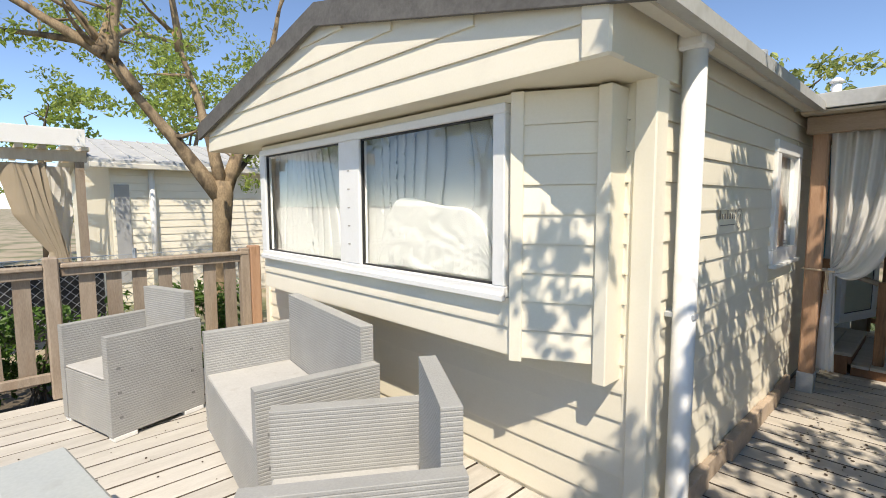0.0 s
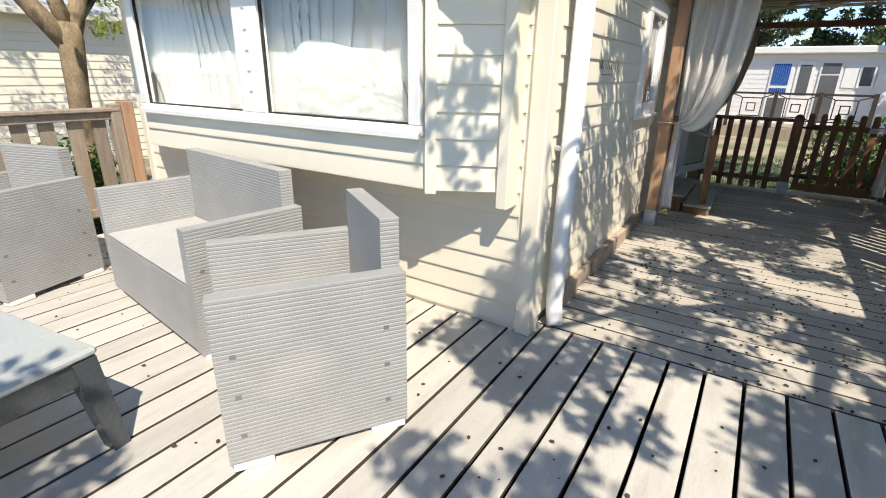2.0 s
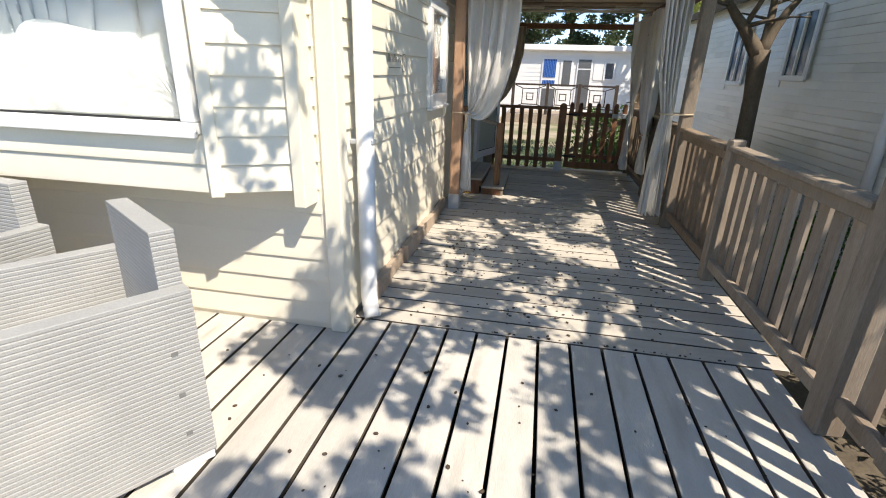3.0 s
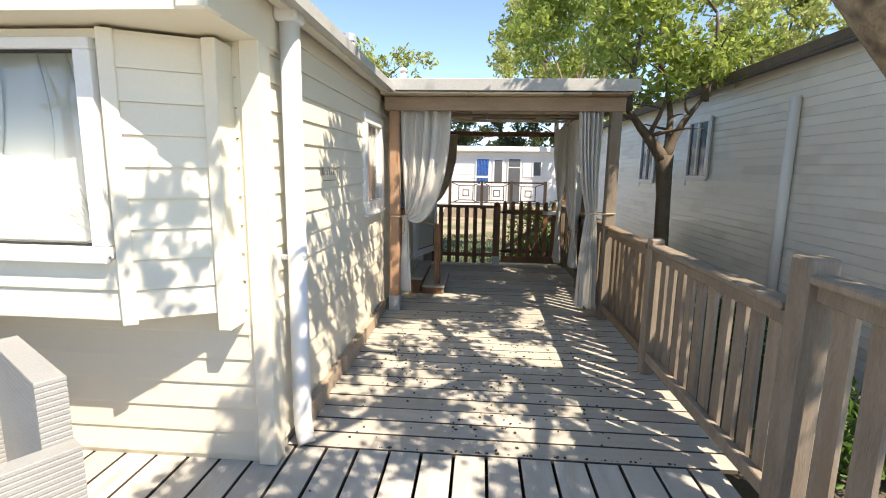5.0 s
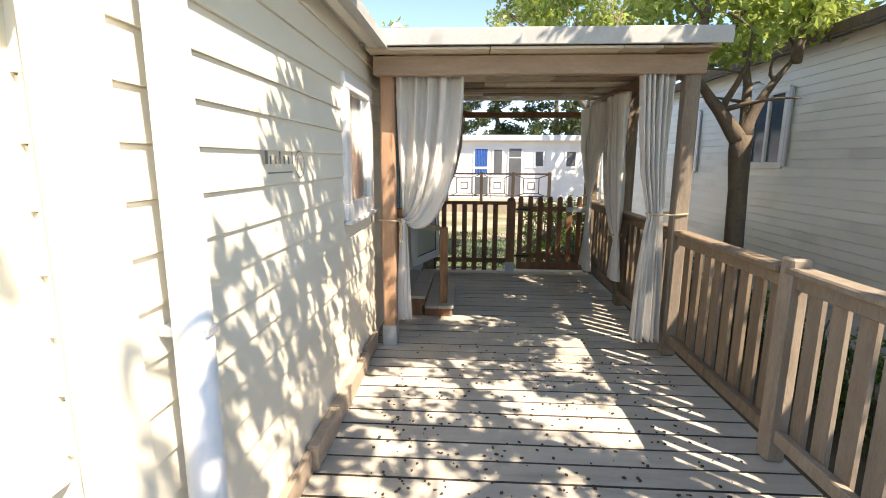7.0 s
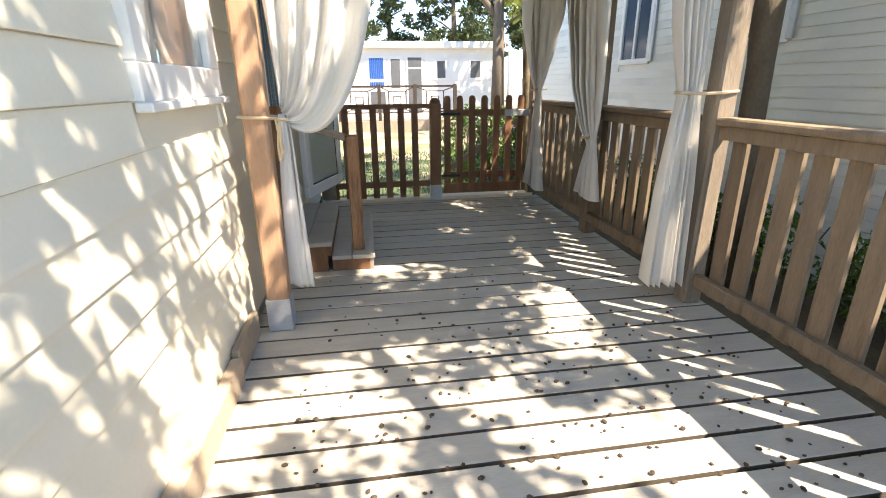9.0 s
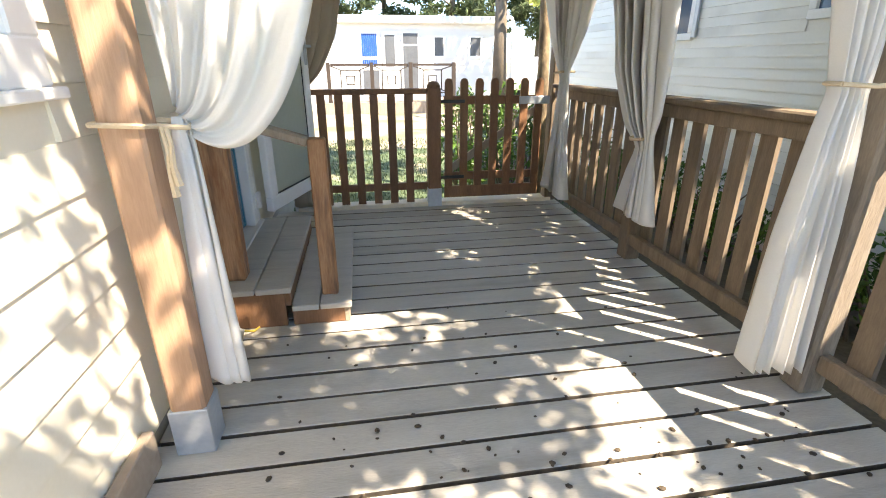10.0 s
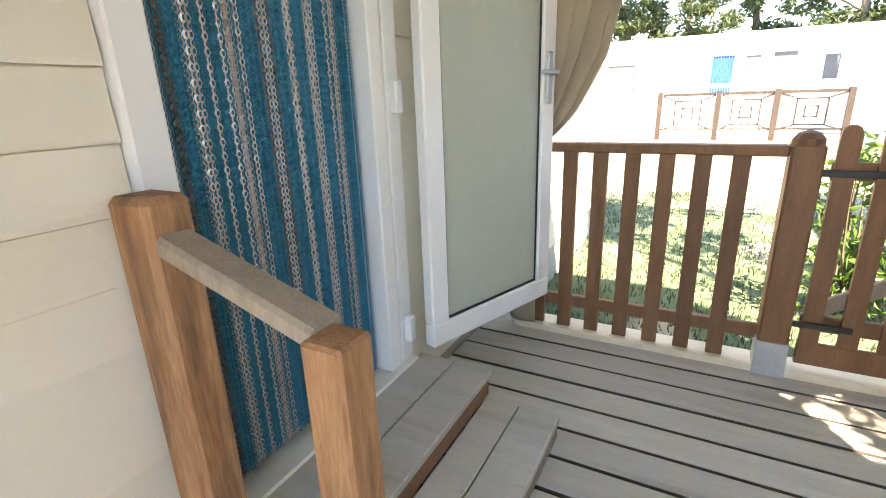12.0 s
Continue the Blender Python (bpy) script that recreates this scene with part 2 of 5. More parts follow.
def part(name, bm, mat, parent, label="", smooth=False):
    ob = new(name, finish(name, bm, mat, smooth))
    ob.parent = parent
    if label:
        tagged(ob, label)
    return ob


def piece(name, me, parent, m=None):
    ob = new(name, me)
    ob.parent = parent
    if m is not None:
        ob.matrix_basis = m
    return ob


def box(bm, x0, x1, y0, y1, z0, z1, bev=0.0, m=None):
    r = bmesh.ops.create_cube(bm, size=1.0, matrix=Matrix.Translation(((x0 + x1) / 2, (y0 + y1) / 2, (z0 + z1) / 2)) @ Matrix.Diagonal((x1 - x0, y1 - y0, z1 - z0, 1)))
    vs = r["verts"]
    if bev > 0:
        es = list({e for v in vs for e in v.link_edges})
        r2 = bmesh.ops.bevel(bm, geom=es, offset=bev, segments=1, affect="EDGES", profile=0.5)
        vs = list({v for f in r2["faces"] for v in f.verts} | {v for v in vs if v.is_valid})
    if m is not None:
        bmesh.ops.transform(bm, matrix=m, verts=vs)
    return vs


def boxed(x0, x1, y0, y1, z0, z1, bev=0.0, m=None):
    bm = bmesh.new()
    box(bm, x0, x1, y0, y1, z0, z1, bev, m)
    return bm


def tube(bm, pts, radii, sides=8, cap=True):
    rings = []
    pts = [Vector(p) for p in pts]
    for i, p in enumerate(pts):
        d = (pts[min(i + 1, len(pts) - 1)] - pts[max(i - 1, 0)]).normalized()
        a = d.orthogonal().normalized() if not rings else (prev - d * prev.dot(d)).normalized()
        prev = a
        b = d.cross(a)
        rings.append([bm.verts.new(p + (a * math.cos(6.28318 * k / sides) + b * math.sin(6.28318 * k / sides)) * radii[i]) for k in range(sides)])
    for r0, r1 in zip(rings, rings[1:]):
        for k in range(sides):
            bm.faces.new((r0[k], r0[(k + 1) % sides], r1[(k + 1) % sides], r1[k]))
    if cap:
        bm.faces.new(rings[0][::-1])
        bm.faces.new(rings[-1])


def tubed(pts, radii, sides=8):
    bm = bmesh.new()
    if not isinstance(radii, (list, tuple)):
        radii = [radii] * len(pts)
    tube(bm, pts, radii, sides)
    return bm


def prism(outline, y0, y1):
    """An outline of (x, z) pairs drawn out from y0 to y1."""
    bm = bmesh.new()
    a = [bm.verts.new((x, y0, z)) for x, z in outline]
    b = [bm.verts.new((x, y1, z)) for x, z in outline]
    bm.faces.new(a)
    bm.faces.new(b[::-1])
    n = len(outline)
    for i in range(n):
        bm.faces.new((a[i], b[i], b[(i + 1) % n], a[(i + 1) % n]))
    bmesh.ops.recalc_face_normals(bm, faces=bm.faces)
    return bm


def lap_board(length, course, proud=0.014):
    """One course of lap siding, along +x from 0, its back on y = 0, facing -y."""
    o = [(0.0, 0.0), (-proud, 0.0), (-proud, 0.012), (-0.004, course - 0.004), (0.0, course - 0.004)]
    bm = bmesh.new()
    a = [bm.verts.new((0, y, z)) for y, z in o]
    b = [bm.verts.new((length, y, z)) for y, z in o]
    bm.faces.new(a[::-1])
    bm.faces.new(b)
    for i in range(len(o)):
        bm.faces.new((a[i], a[(i + 1) % len(o)], b[(i + 1) % len(o)], b[i]))
    bmesh.ops.recalc_face_normals(bm, faces=bm.faces)
    return bm


def thicken(bm, grid, t):
    """A second skin t behind a grid of vertices, joined at the rim."""
    back = [[bm.verts.new(v.co + Vector((0, t, 0))) for v in row] for row in grid]
    nv, nu = len(grid) - 1, len(grid[0]) - 1
    for j in range(nv):
        for i in range(nu):
            bm.faces.new((back[j][i], back[j + 1][i], back[j + 1][i + 1], back[j][i + 1]))
    rim = [(j, 0) for j in range(nv)] + [(nv, i) for i in range(nu)] + [(j, nu) for j in range(nv, 0, -1)] + [(0, i) for i in range(nu, 0, -1)]
    for (j, i), (j2, i2) in zip(rim, rim[1:] + rim[:1]):
        bm.faces.new((grid[j][i], grid[j2][i2], back[j2][i2], back[j][i]))


def cloth(rows, across, folds, depth, seed, m, sag=0.0, sag_at=1.05, nu=60, nv=56, swing=0.15):
    """A gathered curtain. rows: (height, left, right, fold depth) from the top down, across along x; folds run down."""
    rnd = random.Random(seed)
    ph = [rnd.uniform(0, 6.28) for _ in range(4)]
    zs = [r[0] for r in rows][::-1]
    bm = bmesh.new()
    grid = []
    for j in range(nv + 1):
        z = rows[0][0] + (rows[-1][0] - rows[0][0]) * j / nv
        l = np.interp(z, zs, [r[1] for r in rows][::-1])
        r = np.interp(z, zs, [r[2] for r in rows][::-1])
        a = np.interp(z, zs, [r[3] for r in rows][::-1])
        line = []
        for i in range(nu + 1):
            u = i / nu
            w = u + 0.035 * math.sin(6.28 * u * 2.3 + ph[0]) + 0.02 * math.sin(9 * u + 3 * z + ph[1])
            f = math.sin(6.28318 * folds * w + ph[2] + 0.5 * math.sin(2.2 * z + ph[3])) + 0.35 * math.sin(6.28318 * folds * 2.1 * w + ph[3])
            dz = -sag * u * math.exp(-((z - sag_at) / 0.22) ** 2)
            hem = 0.015 * math.sin(6.28 * folds * w + ph[1]) if j == nv else 0.0
            line.append(bm.verts.new((l + (r - l) * u + swing * a * math.cos(6.28 * folds * w), f * a * depth, z + dz + hem)))
        grid.append(line)
    for j in range(nv):
        for i in range(nu):
            bm.faces.new((grid[j][i], grid[j][i + 1], grid[j + 1][i + 1], grid[j + 1][i]))
    thicken(bm, grid, 0.003)
    bmesh.ops.transform(bm, matrix=m, verts=bm.verts)
    return bm


def leaf_cloud(name, mat, parent, clumps, count, size, seed, shape=0.55, droop=0.3, clear=None):
    """Single leaves scattered in clumps of (centre, radii); clear: a test for places to leave open."""
    rng = np.random.default_rng(seed)
    cs = np.array([c for c, r in clumps], float)
    rs = np.array([r for c, r in clumps], float)
    wgt = rs.prod(1) ** 0.7
    pick = rng.choice(len(clumps), count, p=wgt / wgt.sum())
    d = rng.normal(size=(count, 3))
    d /= np.linalg.norm(d, axis=1)[:, None]
    p = cs[pick] + d * rs[pick] * (rng.random(count) ** 0.42)[:, None]
    if clear is not None:
        p = p[[not clear(*q) for q in p]]
    n = len(p)
    a = rng.normal(size=(n, 3))
    a[:, 2] -= droop
    a /= np.linalg.norm(a, axis=1)[:, None]
    b = np.cross(a, rng.normal(size=(n, 3)))
    b /= np.linalg.norm(b, axis=1)[:, None]
    nn = np.cross(a, b)
    s = (size * (0.6 + 0.8 * rng.random(n)))[:, None]
    base, tip = p - a * s * 0.5, p + a * s * 0.5
    w = shape * s * 0.5
    l1, r1 = p - b * w - a * s * 0.08 + nn * s * 0.09, p + b * w - a * s * 0.08 + nn * s * 0.09
    verts = np.stack([base, l1, tip, r1], 1).reshape(-1, 3)
    idx = np.arange(n) * 4
    faces = np.concatenate([np.stack([idx, idx + 1, idx + 2], 1), np.stack([idx, idx + 2, idx + 3], 1)])
    me = bpy.data.meshes.new(name)
    me.from_pydata(verts.tolist(), [], faces.tolist())
    me.materials.append(mat)
    ob = new(name, me)
    ob.parent = parent
    return ob


def limb(a, b, bend, seed, n=7):
    rnd = random.Random(seed)
    a, b = Vector(a), Vector(b)
    o = Vector((rnd.uniform(-1, 1), rnd.uniform(-1, 1), rnd.uniform(-0.3, 0.6))) * bend
    return [a.lerp(b, i / n) + o * math.sin(3.14159 * i / n) + Vector((rnd.uniform(-1, 1), rnd.uniform(-1, 1), rnd.uniform(-1, 1))) * bend * 0.12 for i in range(n + 1)]

# ================================================================ the ground
ground = tagged(new("ground", finish("ground", boxed(-400, 400, -400, 400, -0.75, -0.25), M_SOIL)), "dry earth with patchy green grass", "ground", kind="structure")


# ================================================================ the mobile home
COURSE = 0.127
WALL_Y = 1.17
EAVE = 2.24
house = thing("mobile_home", 0, 0, -0.25, "cream mobile home with lap siding and projecting bay window", "mobile home", kind="structure")


def wall_core(name, x0, x1, y0, y1, z0, z1):
    return part(name, boxed(x0, x1, y0, y1, z0 + 0.25, z1 + 0.25), M_GABLE, house)


# side wall core, with openings for a window and the door
SW_Y0, SW_Y1, SW_Z0, SW_Z1 = 3.12, 3.76, 1.12, 1.88
D_Y0, D_Y1, D_Z0, D_Z1 = 4.79, 5.45, 0.20, 2.05
T = 0.10
side = part("wall_side", bmesh.new(), M_GABLE, house)
bm = bmesh.new()
for y0, y1, z0, z1 in ((WALL_Y, SW_Y0, 0.05, EAVE), (SW_Y0, SW_Y1, 0.05, SW_Z0), (SW_Y0, SW_Y1, SW_Z1, EAVE), (SW_Y1, D_Y0, 0.05, EAVE),
                       (D_Y0, D_Y1, D_Z1, EAVE), (D_Y0, D_Y1, 0.05, D_Z0), (D_Y1, 9.2, 0.05, EAVE)):
    box(bm, -T, -0.012, y0, y1, z0 + 0.25, z1 + 0.25)
side.data = finish("wall_side", bm, M_GABLE)
# front wall behind and below the bay, with the window opening in the bay
wall_core("wall_front_lower", -3.72, -0.012, WALL_Y + 0.012, WALL_Y + T, 0.0, 0.95)
wall_core("wall_front_upper", -3.72, -0.012, WALL_Y + 0.012, WALL_Y + T, 1.94, EAVE)
wall_core("wall_left", -3.75, -3.65, WALL_Y + T, 9.2, 0.0, EAVE)
wall_core("wall_back", -3.65, -0.1, 9.1, 9.2, 0.0, EAVE)
wall_core("wall_inner", -3.6, -0.12, 2.6, 2.66, 0.0, EAVE)
wall_core("floor_inside", -3.64, -0.11, WALL_Y + T, 9.1, 0.04, 0.16)
skirt = part("skirting", boxed(-0.06, -0.02, WALL_Y + 0.05, 9.1, 0.0, 0.33), M_STONE, house, "shaded concrete blocks under the wall")

# courses of lap siding on the side wall
TURN_X = Matrix.Rotation(radians(90), 4, "Z")
lap_cache = {}


def lap(parent, length, m, course=COURSE, mat=None):
    key = (round(length, 3), round(course, 3))
    if key not in lap_cache:
        lap_cache[key] = finish("siding_board", lap_board(length, course), mat or M_SIDING)
    return piece("siding_board", lap_cache[key], parent, m)


n_courses = int((EAVE - 0.06) / COURSE)
for k in range(n_courses):
    z = 0.06 + k * COURSE
    zc0, zc1 = z, z + COURSE
    spans = [(WALL_Y + 0.09, 9.18)]
    cuts = []
    if zc1 > SW_Z0 - 0.05 and zc0 < SW_Z1 + 0.02:
        cuts.append((SW_Y0 - 0.055, SW_Y1 + 0.055))
    if zc1 > D_Z0 and zc0 < D_Z1 + 0.02:
        cuts.append((D_Y0 - 0.075, D_Y1 + 0.145))
    for c0, c1 in cuts:
        spans = [s for a, b in spans for s in ((a, min(b, c0)), (max(a, c1), b)) if s[1] - s[0] > 0.02]
    for a, b in spans:
        lap(house, b - a, Matrix.Translation((-0.012, a, z + 0.25)) @ TURN_X)
# lower front wall, under the bay
for k in range(7):
    z = 0.03 + k * COURSE
    lap(house, 3.62, Matrix.Translation((-3.69, WALL_Y + 0.012, z + 0.25)))
for k in range(8):
    lap(house, 0.10, Matrix.Translation((-0.13, WALL_Y + 0.012, 0.93 + k * 0.13 + 0.25)), 0.13)
# corner boards
part("corner_board", boxed(-0.075, 0.018, WALL_Y - 0.02, WALL_Y + 0.09, 0.25, EAVE + 0.2, 0.006), M_GABLE, house, "cream corner trim")
part("corner_board", boxed(-3.75, -3.67, WALL_Y - 0.02, WALL_Y + 0.09, 0.25, EAVE + 0.2, 0.006), M_GABLE, house)

# the bay
BAY_Y, BAY_Z0, BAY_Z1 = 0.90, 0.806, 1.97
BX0, BX1, BE = -3.15, -0.48, -0.145
W0, W1 = 1.065, 1.935
bm = bmesh.new()
for x0, x1, z0, z1 in ((BX0, BX1, BAY_Z0, W0), (BX0, BX1, W1, BAY_Z1)):
    box(bm, x0, x1, BAY_Y + 0.014, BAY_Y + 0.07, z0 + 0.25, z1 + 0.25)
part("bay_front", bm, M_GABLE, house)
part("bay_underside", prism([(BX0, BAY_Y + 0.016), (BX1, BAY_Y + 0.016), (BE, 1.08), (BE, WALL_Y), (-3.45, WALL_Y)], BAY_Z0 + 0.25, BAY_Z0 + 0.29), M_GABLE, house).matrix_basis = Matrix(((1, 0, 0, 0), (0, 0, 1, 0), (0, 1, 0, 0), (0, 0, 0, 1)))
for k in range(2):
    lap(house, BX1 - BX0, Matrix.Translation((BX0, BAY_Y + 0.014, BAY_Z0 + 0.25 + k * 0.1295)), 0.1295)
ang = math.atan2(1.08 - BAY_Y, BE - BX1)
plen = math.hypot(1.08 - BAY_Y, BE - BX1)
ANG = Matrix.Translation((BX1, BAY_Y + 0.012, 0.25)) @ Matrix.Rotation(ang, 4, "Z")
part("bay_side_panel", boxed(0, plen, 0.0, 0.05, BAY_Z0, BAY_Z1, 0, ANG), M_GABLE, house)
for k in range(9):
    lap(house, plen - 0.02, ANG @ Matrix.Translation((0.01, 0, BAY_Z0 + k * 0.128)), 0.128)
part("bay_trim", boxed(-0.03, 0.028, -0.022, 0.04, BAY_Z0 - 0.02, BAY_Z1, 0.004, ANG), M_GABLE, house)
part("bay_trim", boxed(BE - 0.03, BE + 0.03, 1.04, WALL_Y + 0.02, BAY_Z0 + 0.25 - 0.08, BAY_Z1 + 0.25, 0.004), M_GABLE, house)
ANL = Matrix.Translation((BX0, BAY_Y + 0.012, 0.25)) @ Matrix.Rotation(math.pi - ang, 4, "Z") @ Matrix.Diagonal((1, -1, 1, 1))
bm = boxed(0, plen, 0.0, 0.05, BAY_Z0, BAY_Z1, 0, ANL)
bmesh.ops.recalc_face_normals(bm, faces=bm.faces)
part("bay_side_panel", bm, M_GABLE, house)

# gable overhang above the bay
GY, GZ0, GX0, GX1, RIDGE_X, RIDGE_Z = 0.74, 1.985, -3.95, 0.02, -1.86, 2.60
GZ1 = 2.18
outline = [(GX0, GZ0 + 0.25), (GX1, GZ0 + 0.25), (GX1, GZ1 + 0.25), (RIDGE_X, RIDGE_Z + 0.25), (GX0, GZ1 + 0.25)]
part("gable", prism(outline, GY + 0.02, WALL_Y + 0.3), M_GABLE, house)
gc = 0.127
for k in range(6):
    z0 = GZ0 + k * gc
    zm = min(z0 + gc, RIDGE_Z - 0.02)
    if zm <= z0 + 0.03:
        break
    tt = max(0.0, (z0 + 0.6 * (zm - z0) - GZ1) / (RIDGE_Z - GZ1))
    xa, xb = GX0 + (RIDGE_X - GX0) * tt + 0.01, GX1 + (RIDGE_X - GX1) * tt - 0.01
    lap(house, xb - xa, Matrix.Translation((xa, GY + 0.02, z0 + 0.25)), zm - z0)
part("gable_corner", boxed(GX1 - 0.10, GX1 + 0.016, GY - 0.012, GY + 0.10, GZ0 + 0.245, GZ1 + 0.25, 0.01), M_GABLE, house)
part("gable_return", boxed(-0.10, 0.012, GY + 0.10, WALL_Y + 0.1, GZ0 + 0.25 + 0.002, EAVE + 0.25, 0.004), M_SIDING, house)
# roof: two slopes with thickness, dark edge strips in front
for sx in (-1, 1):
    ex = GX1 + 0.16 if sx > 0 else GX0 - 0.16
    ez = GZ1 - 0.16 * (RIDGE_Z - GZ1) / (GX1 - RIDGE_X)
    o = [(ex, ez + 0.25), (RIDGE_X, RIDGE_Z + 0.25), (RIDGE_X, RIDGE_Z + 0.31), (ex, ez + 0.31)]
    part("roof", prism(o, GY - 0.004, 9.3), M_SHEET, house, "grey sheet roof")
    o = [(ex, ez + 0.21), (RIDGE_X, RIDGE_Z + 0.21), (RIDGE_X, RIDGE_Z + 0.345), (ex, ez + 0.345)]
    part("roof_edge", prism(o, GY - 0.032, GY - 0.006), M_ROOF, house, "dark weathered verge strip")
# gutter along the eave and the downpipe
prof = [(0.02, 2.20), (0.05, 2.155), (0.11, 2.15), (0.14, 2.20), (0.145, 2.235), (0.13, 2.235), (0.125, 2.205), (0.105, 2.17), (0.055, 2.172), (0.035, 2.21)]
part("gutter", prism([(x, z + 0.25) for x, z in prof], GY - 0.02, 9.3), M_GUTTER, house, "stained cream gutter")
part("soffit", boxed(-0.012, 0.045, WALL_Y + 0.09, 9.2, 2.44, 2.475), M_GUTTER, house)
for y in (2.0, 2.9, 3.8, 4.7):
    part("gutter_joint", prism([(x + (0.004 if x > 0.08 else -0.002), z + 0.248) for x, z in prof], y, y + 0.05), M_GUTTER, house)
pipe = tubed([(0.075, 1.36, 2.16 + 0.25), (0.075, 1.36, 0.14 + 0.25), (0.085, 1.355, 0.06 + 0.25), (0.105, 1.33, 0.02 + 0.25)], 0.047, 12)
part("downpipe", pipe, M_WHITE, house, "white plastic downpipe", True)
part("downpipe_head", boxed(0.02, 0.13, 1.30, 1.42, 2.36, 2.43, 0.012), M_WHITE, house)
part("pipe_clip", boxed(0.0, 0.125, 1.335, 1.385, 1.25, 1.275, 0.004), M_GALV, house)
part("flue", tubed([(-0.45, 4.35, 2.6), (-0.45, 4.35, 3.05)], 0.06, 12), M_WHITE, house, "white flue pipe", True)
part("flue_cap", tubed([(-0.45, 4.35, 3.03), (-0.45, 4.35, 3.10)], 0.075, 12), M_GALV, house)

# front window: frame with mullion, two panes, net curtains, cushion behind the large pane
win = thing("window_front", 0, BAY_Y, 0, "wide white plastic window with closed net curtains", "window", kind="structure")
fx0, fx1, fm = BX0 + 0.015, BX1 - 0.05, -1.79
bm = bmesh.new()
box(bm, fx0, fx1, -0.02, 0.05, W0, W0 + 0.055, 0.005)
box(bm, fx0, fx1, -0.02, 0.05, W1 - 0.045, W1, 0.005)
for xc, hw in ((fx0 + 0.045, 0.045), (fx1 - 0.035, 0.035), (fm, 0.115)):
    box(bm, xc - hw, xc + hw, -0.019, 0.049, W0 + 0.055, W1 - 0.045, 0.005)
part("window_frame", bm, M_WHITE, win)
for xa, xb in ((fx0 + 0.09, fm - 0.115), (fm + 0.115, fx1 - 0.07)):
    g = boxed(xa, xb, 0.008, 0.014, W0 + 0.055, W1 - 0.045)
    gl = part("pane", g, M_GLASS, win)
    gl.visible_shadow = False
    bm = bmesh.new()
    for a, b, c, d in ((xa, xb, W0 + 0.053, W0 + 0.065), (xa, xb, W1 - 0.055, W1 - 0.043), (xa, xa + 0.01, W0 + 0.065, W1 - 0.055), (xb - 0.01, xb, W0 + 0.065, W1 - 0.055)):
        box(bm, a, b, 0.0, 0.022, c, d)
    part("gasket", bm, M_BLACK, win)
part("window_sill", boxed(fx0, fx1, -0.035, -0.003, W0 - 0.012, W0 + 0.02, 0.004), M_WHITE, win)
for k in range(5):
    part("frame_slot", boxed(fm - 0.012, fm + 0.012, -0.0225, -0.018, 1.24 + k * 0.115, 1.248 + k * 0.115), M_STONE, win)
nets = thing("net_curtain", 0, BAY_Y + 0.11, 0, "white gathered net curtain behind the bay window", "curtain")
part("fabric", cloth([(1.95, BX0 + 0.05, BX1 - 0.03, 0.5), (1.5, BX0 + 0.05, BX1 - 0.03, 0.8), (1.05, BX0 + 0.05, BX1 - 0.03, 1.0)], 0, 26, 0.018, 5, Matrix.Identity(4), nu=320, nv=20), M_SHEER, nets, smooth=True)
# added dark sheet behind the bay, indoor shade as colour
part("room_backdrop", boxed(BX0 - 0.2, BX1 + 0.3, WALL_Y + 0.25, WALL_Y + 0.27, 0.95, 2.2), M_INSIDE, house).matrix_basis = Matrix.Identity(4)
# bunched white bedding against the large pane
bm = bmesh.new()
rnd = random.Random(4)
NU, NV = 60, 26
grid = []
for j in range(NV + 1):
    row = []
    for i in range(NU + 1):
        u, v = i / NU, j / NV
        top = 0.42 * (1 - abs(2 * u - 1) ** 5) * (0.93 + 0.07 * math.sin(7 * u))
        x, z = -1.62 + 0.98 * u, 1.12 + top * v
        n = noise.fractal(Vector((x * 5, z * 7, 2.0)), 0.6, 2.2, 4)
        rad = math.sin(17 * math.atan2(z - 1.22, x + 0.78) + 4 * n)
        row.append(bm.verts.new((x, -0.0025 * rad - 0.005 * n - 0.004 * math.sin(3.14 * v), z)))
    grid.append(row)
for j in range(NV):
    for i in range(NU):
        bm.faces.new((grid[j][i], grid[j][i + 1], grid[j + 1][i + 1], grid[j + 1][i]))
thicken(bm, grid, 0.02)
bed = thing("bedding", 0, BAY_Y + 0.075, 0, "crumpled white bedding pressed against the window", "bedding")
part("fabric", bm, M_SHEER, bed, smooth=True)

# side window
sw = thing("window_side", 0, 0, 0, "white plastic side window with drawn net curtain", "window", kind="structure")
bm = bmesh.new()
for y0, y1, z0, z1 in ((SW_Y0 - 0.05, SW_Y1 + 0.05, SW_Z0 - 0.05, SW_Z0 + 0.05), (SW_Y0 - 0.05, SW_Y1 + 0.05, SW_Z1 - 0.05, SW_Z1 + 0.04),
                       (SW_Y0 - 0.05, SW_Y0 + 0.05, SW_Z0 + 0.05, SW_Z1 - 0.05), (SW_Y1 - 0.05, SW_Y1 + 0.05, SW_Z0 + 0.05, SW_Z1 - 0.05)):
    box(bm, -0.05, 0.022, y0, y1, z0, z1, 0.005)
part("window_frame", bm, M_WHITE, sw)
part("window_sill", boxed(0.0, 0.045, SW_Y0 - 0.06, SW_Y1 + 0.06, SW_Z0 - 0.075, SW_Z0 - 0.05, 0.004), M_WHITE, sw)
gl = part("pane", boxed(-0.012, -0.006, SW_Y0 + 0.05, SW_Y1 - 0.05, SW_Z0 + 0.05, SW_Z1 - 0.05), M_GLASS, sw)
gl.visible_shadow = False
bm = cloth([(1.9, SW_Y0, SW_Y1, 0.6), (1.12, SW_Y0, SW_Y1, 1.0)], 0, 8, 0.015, 8, Matrix.Rotation(radians(90), 4, "Z") @ Matrix.Translation((0, 0.038, 0)), nu=110, nv=10)
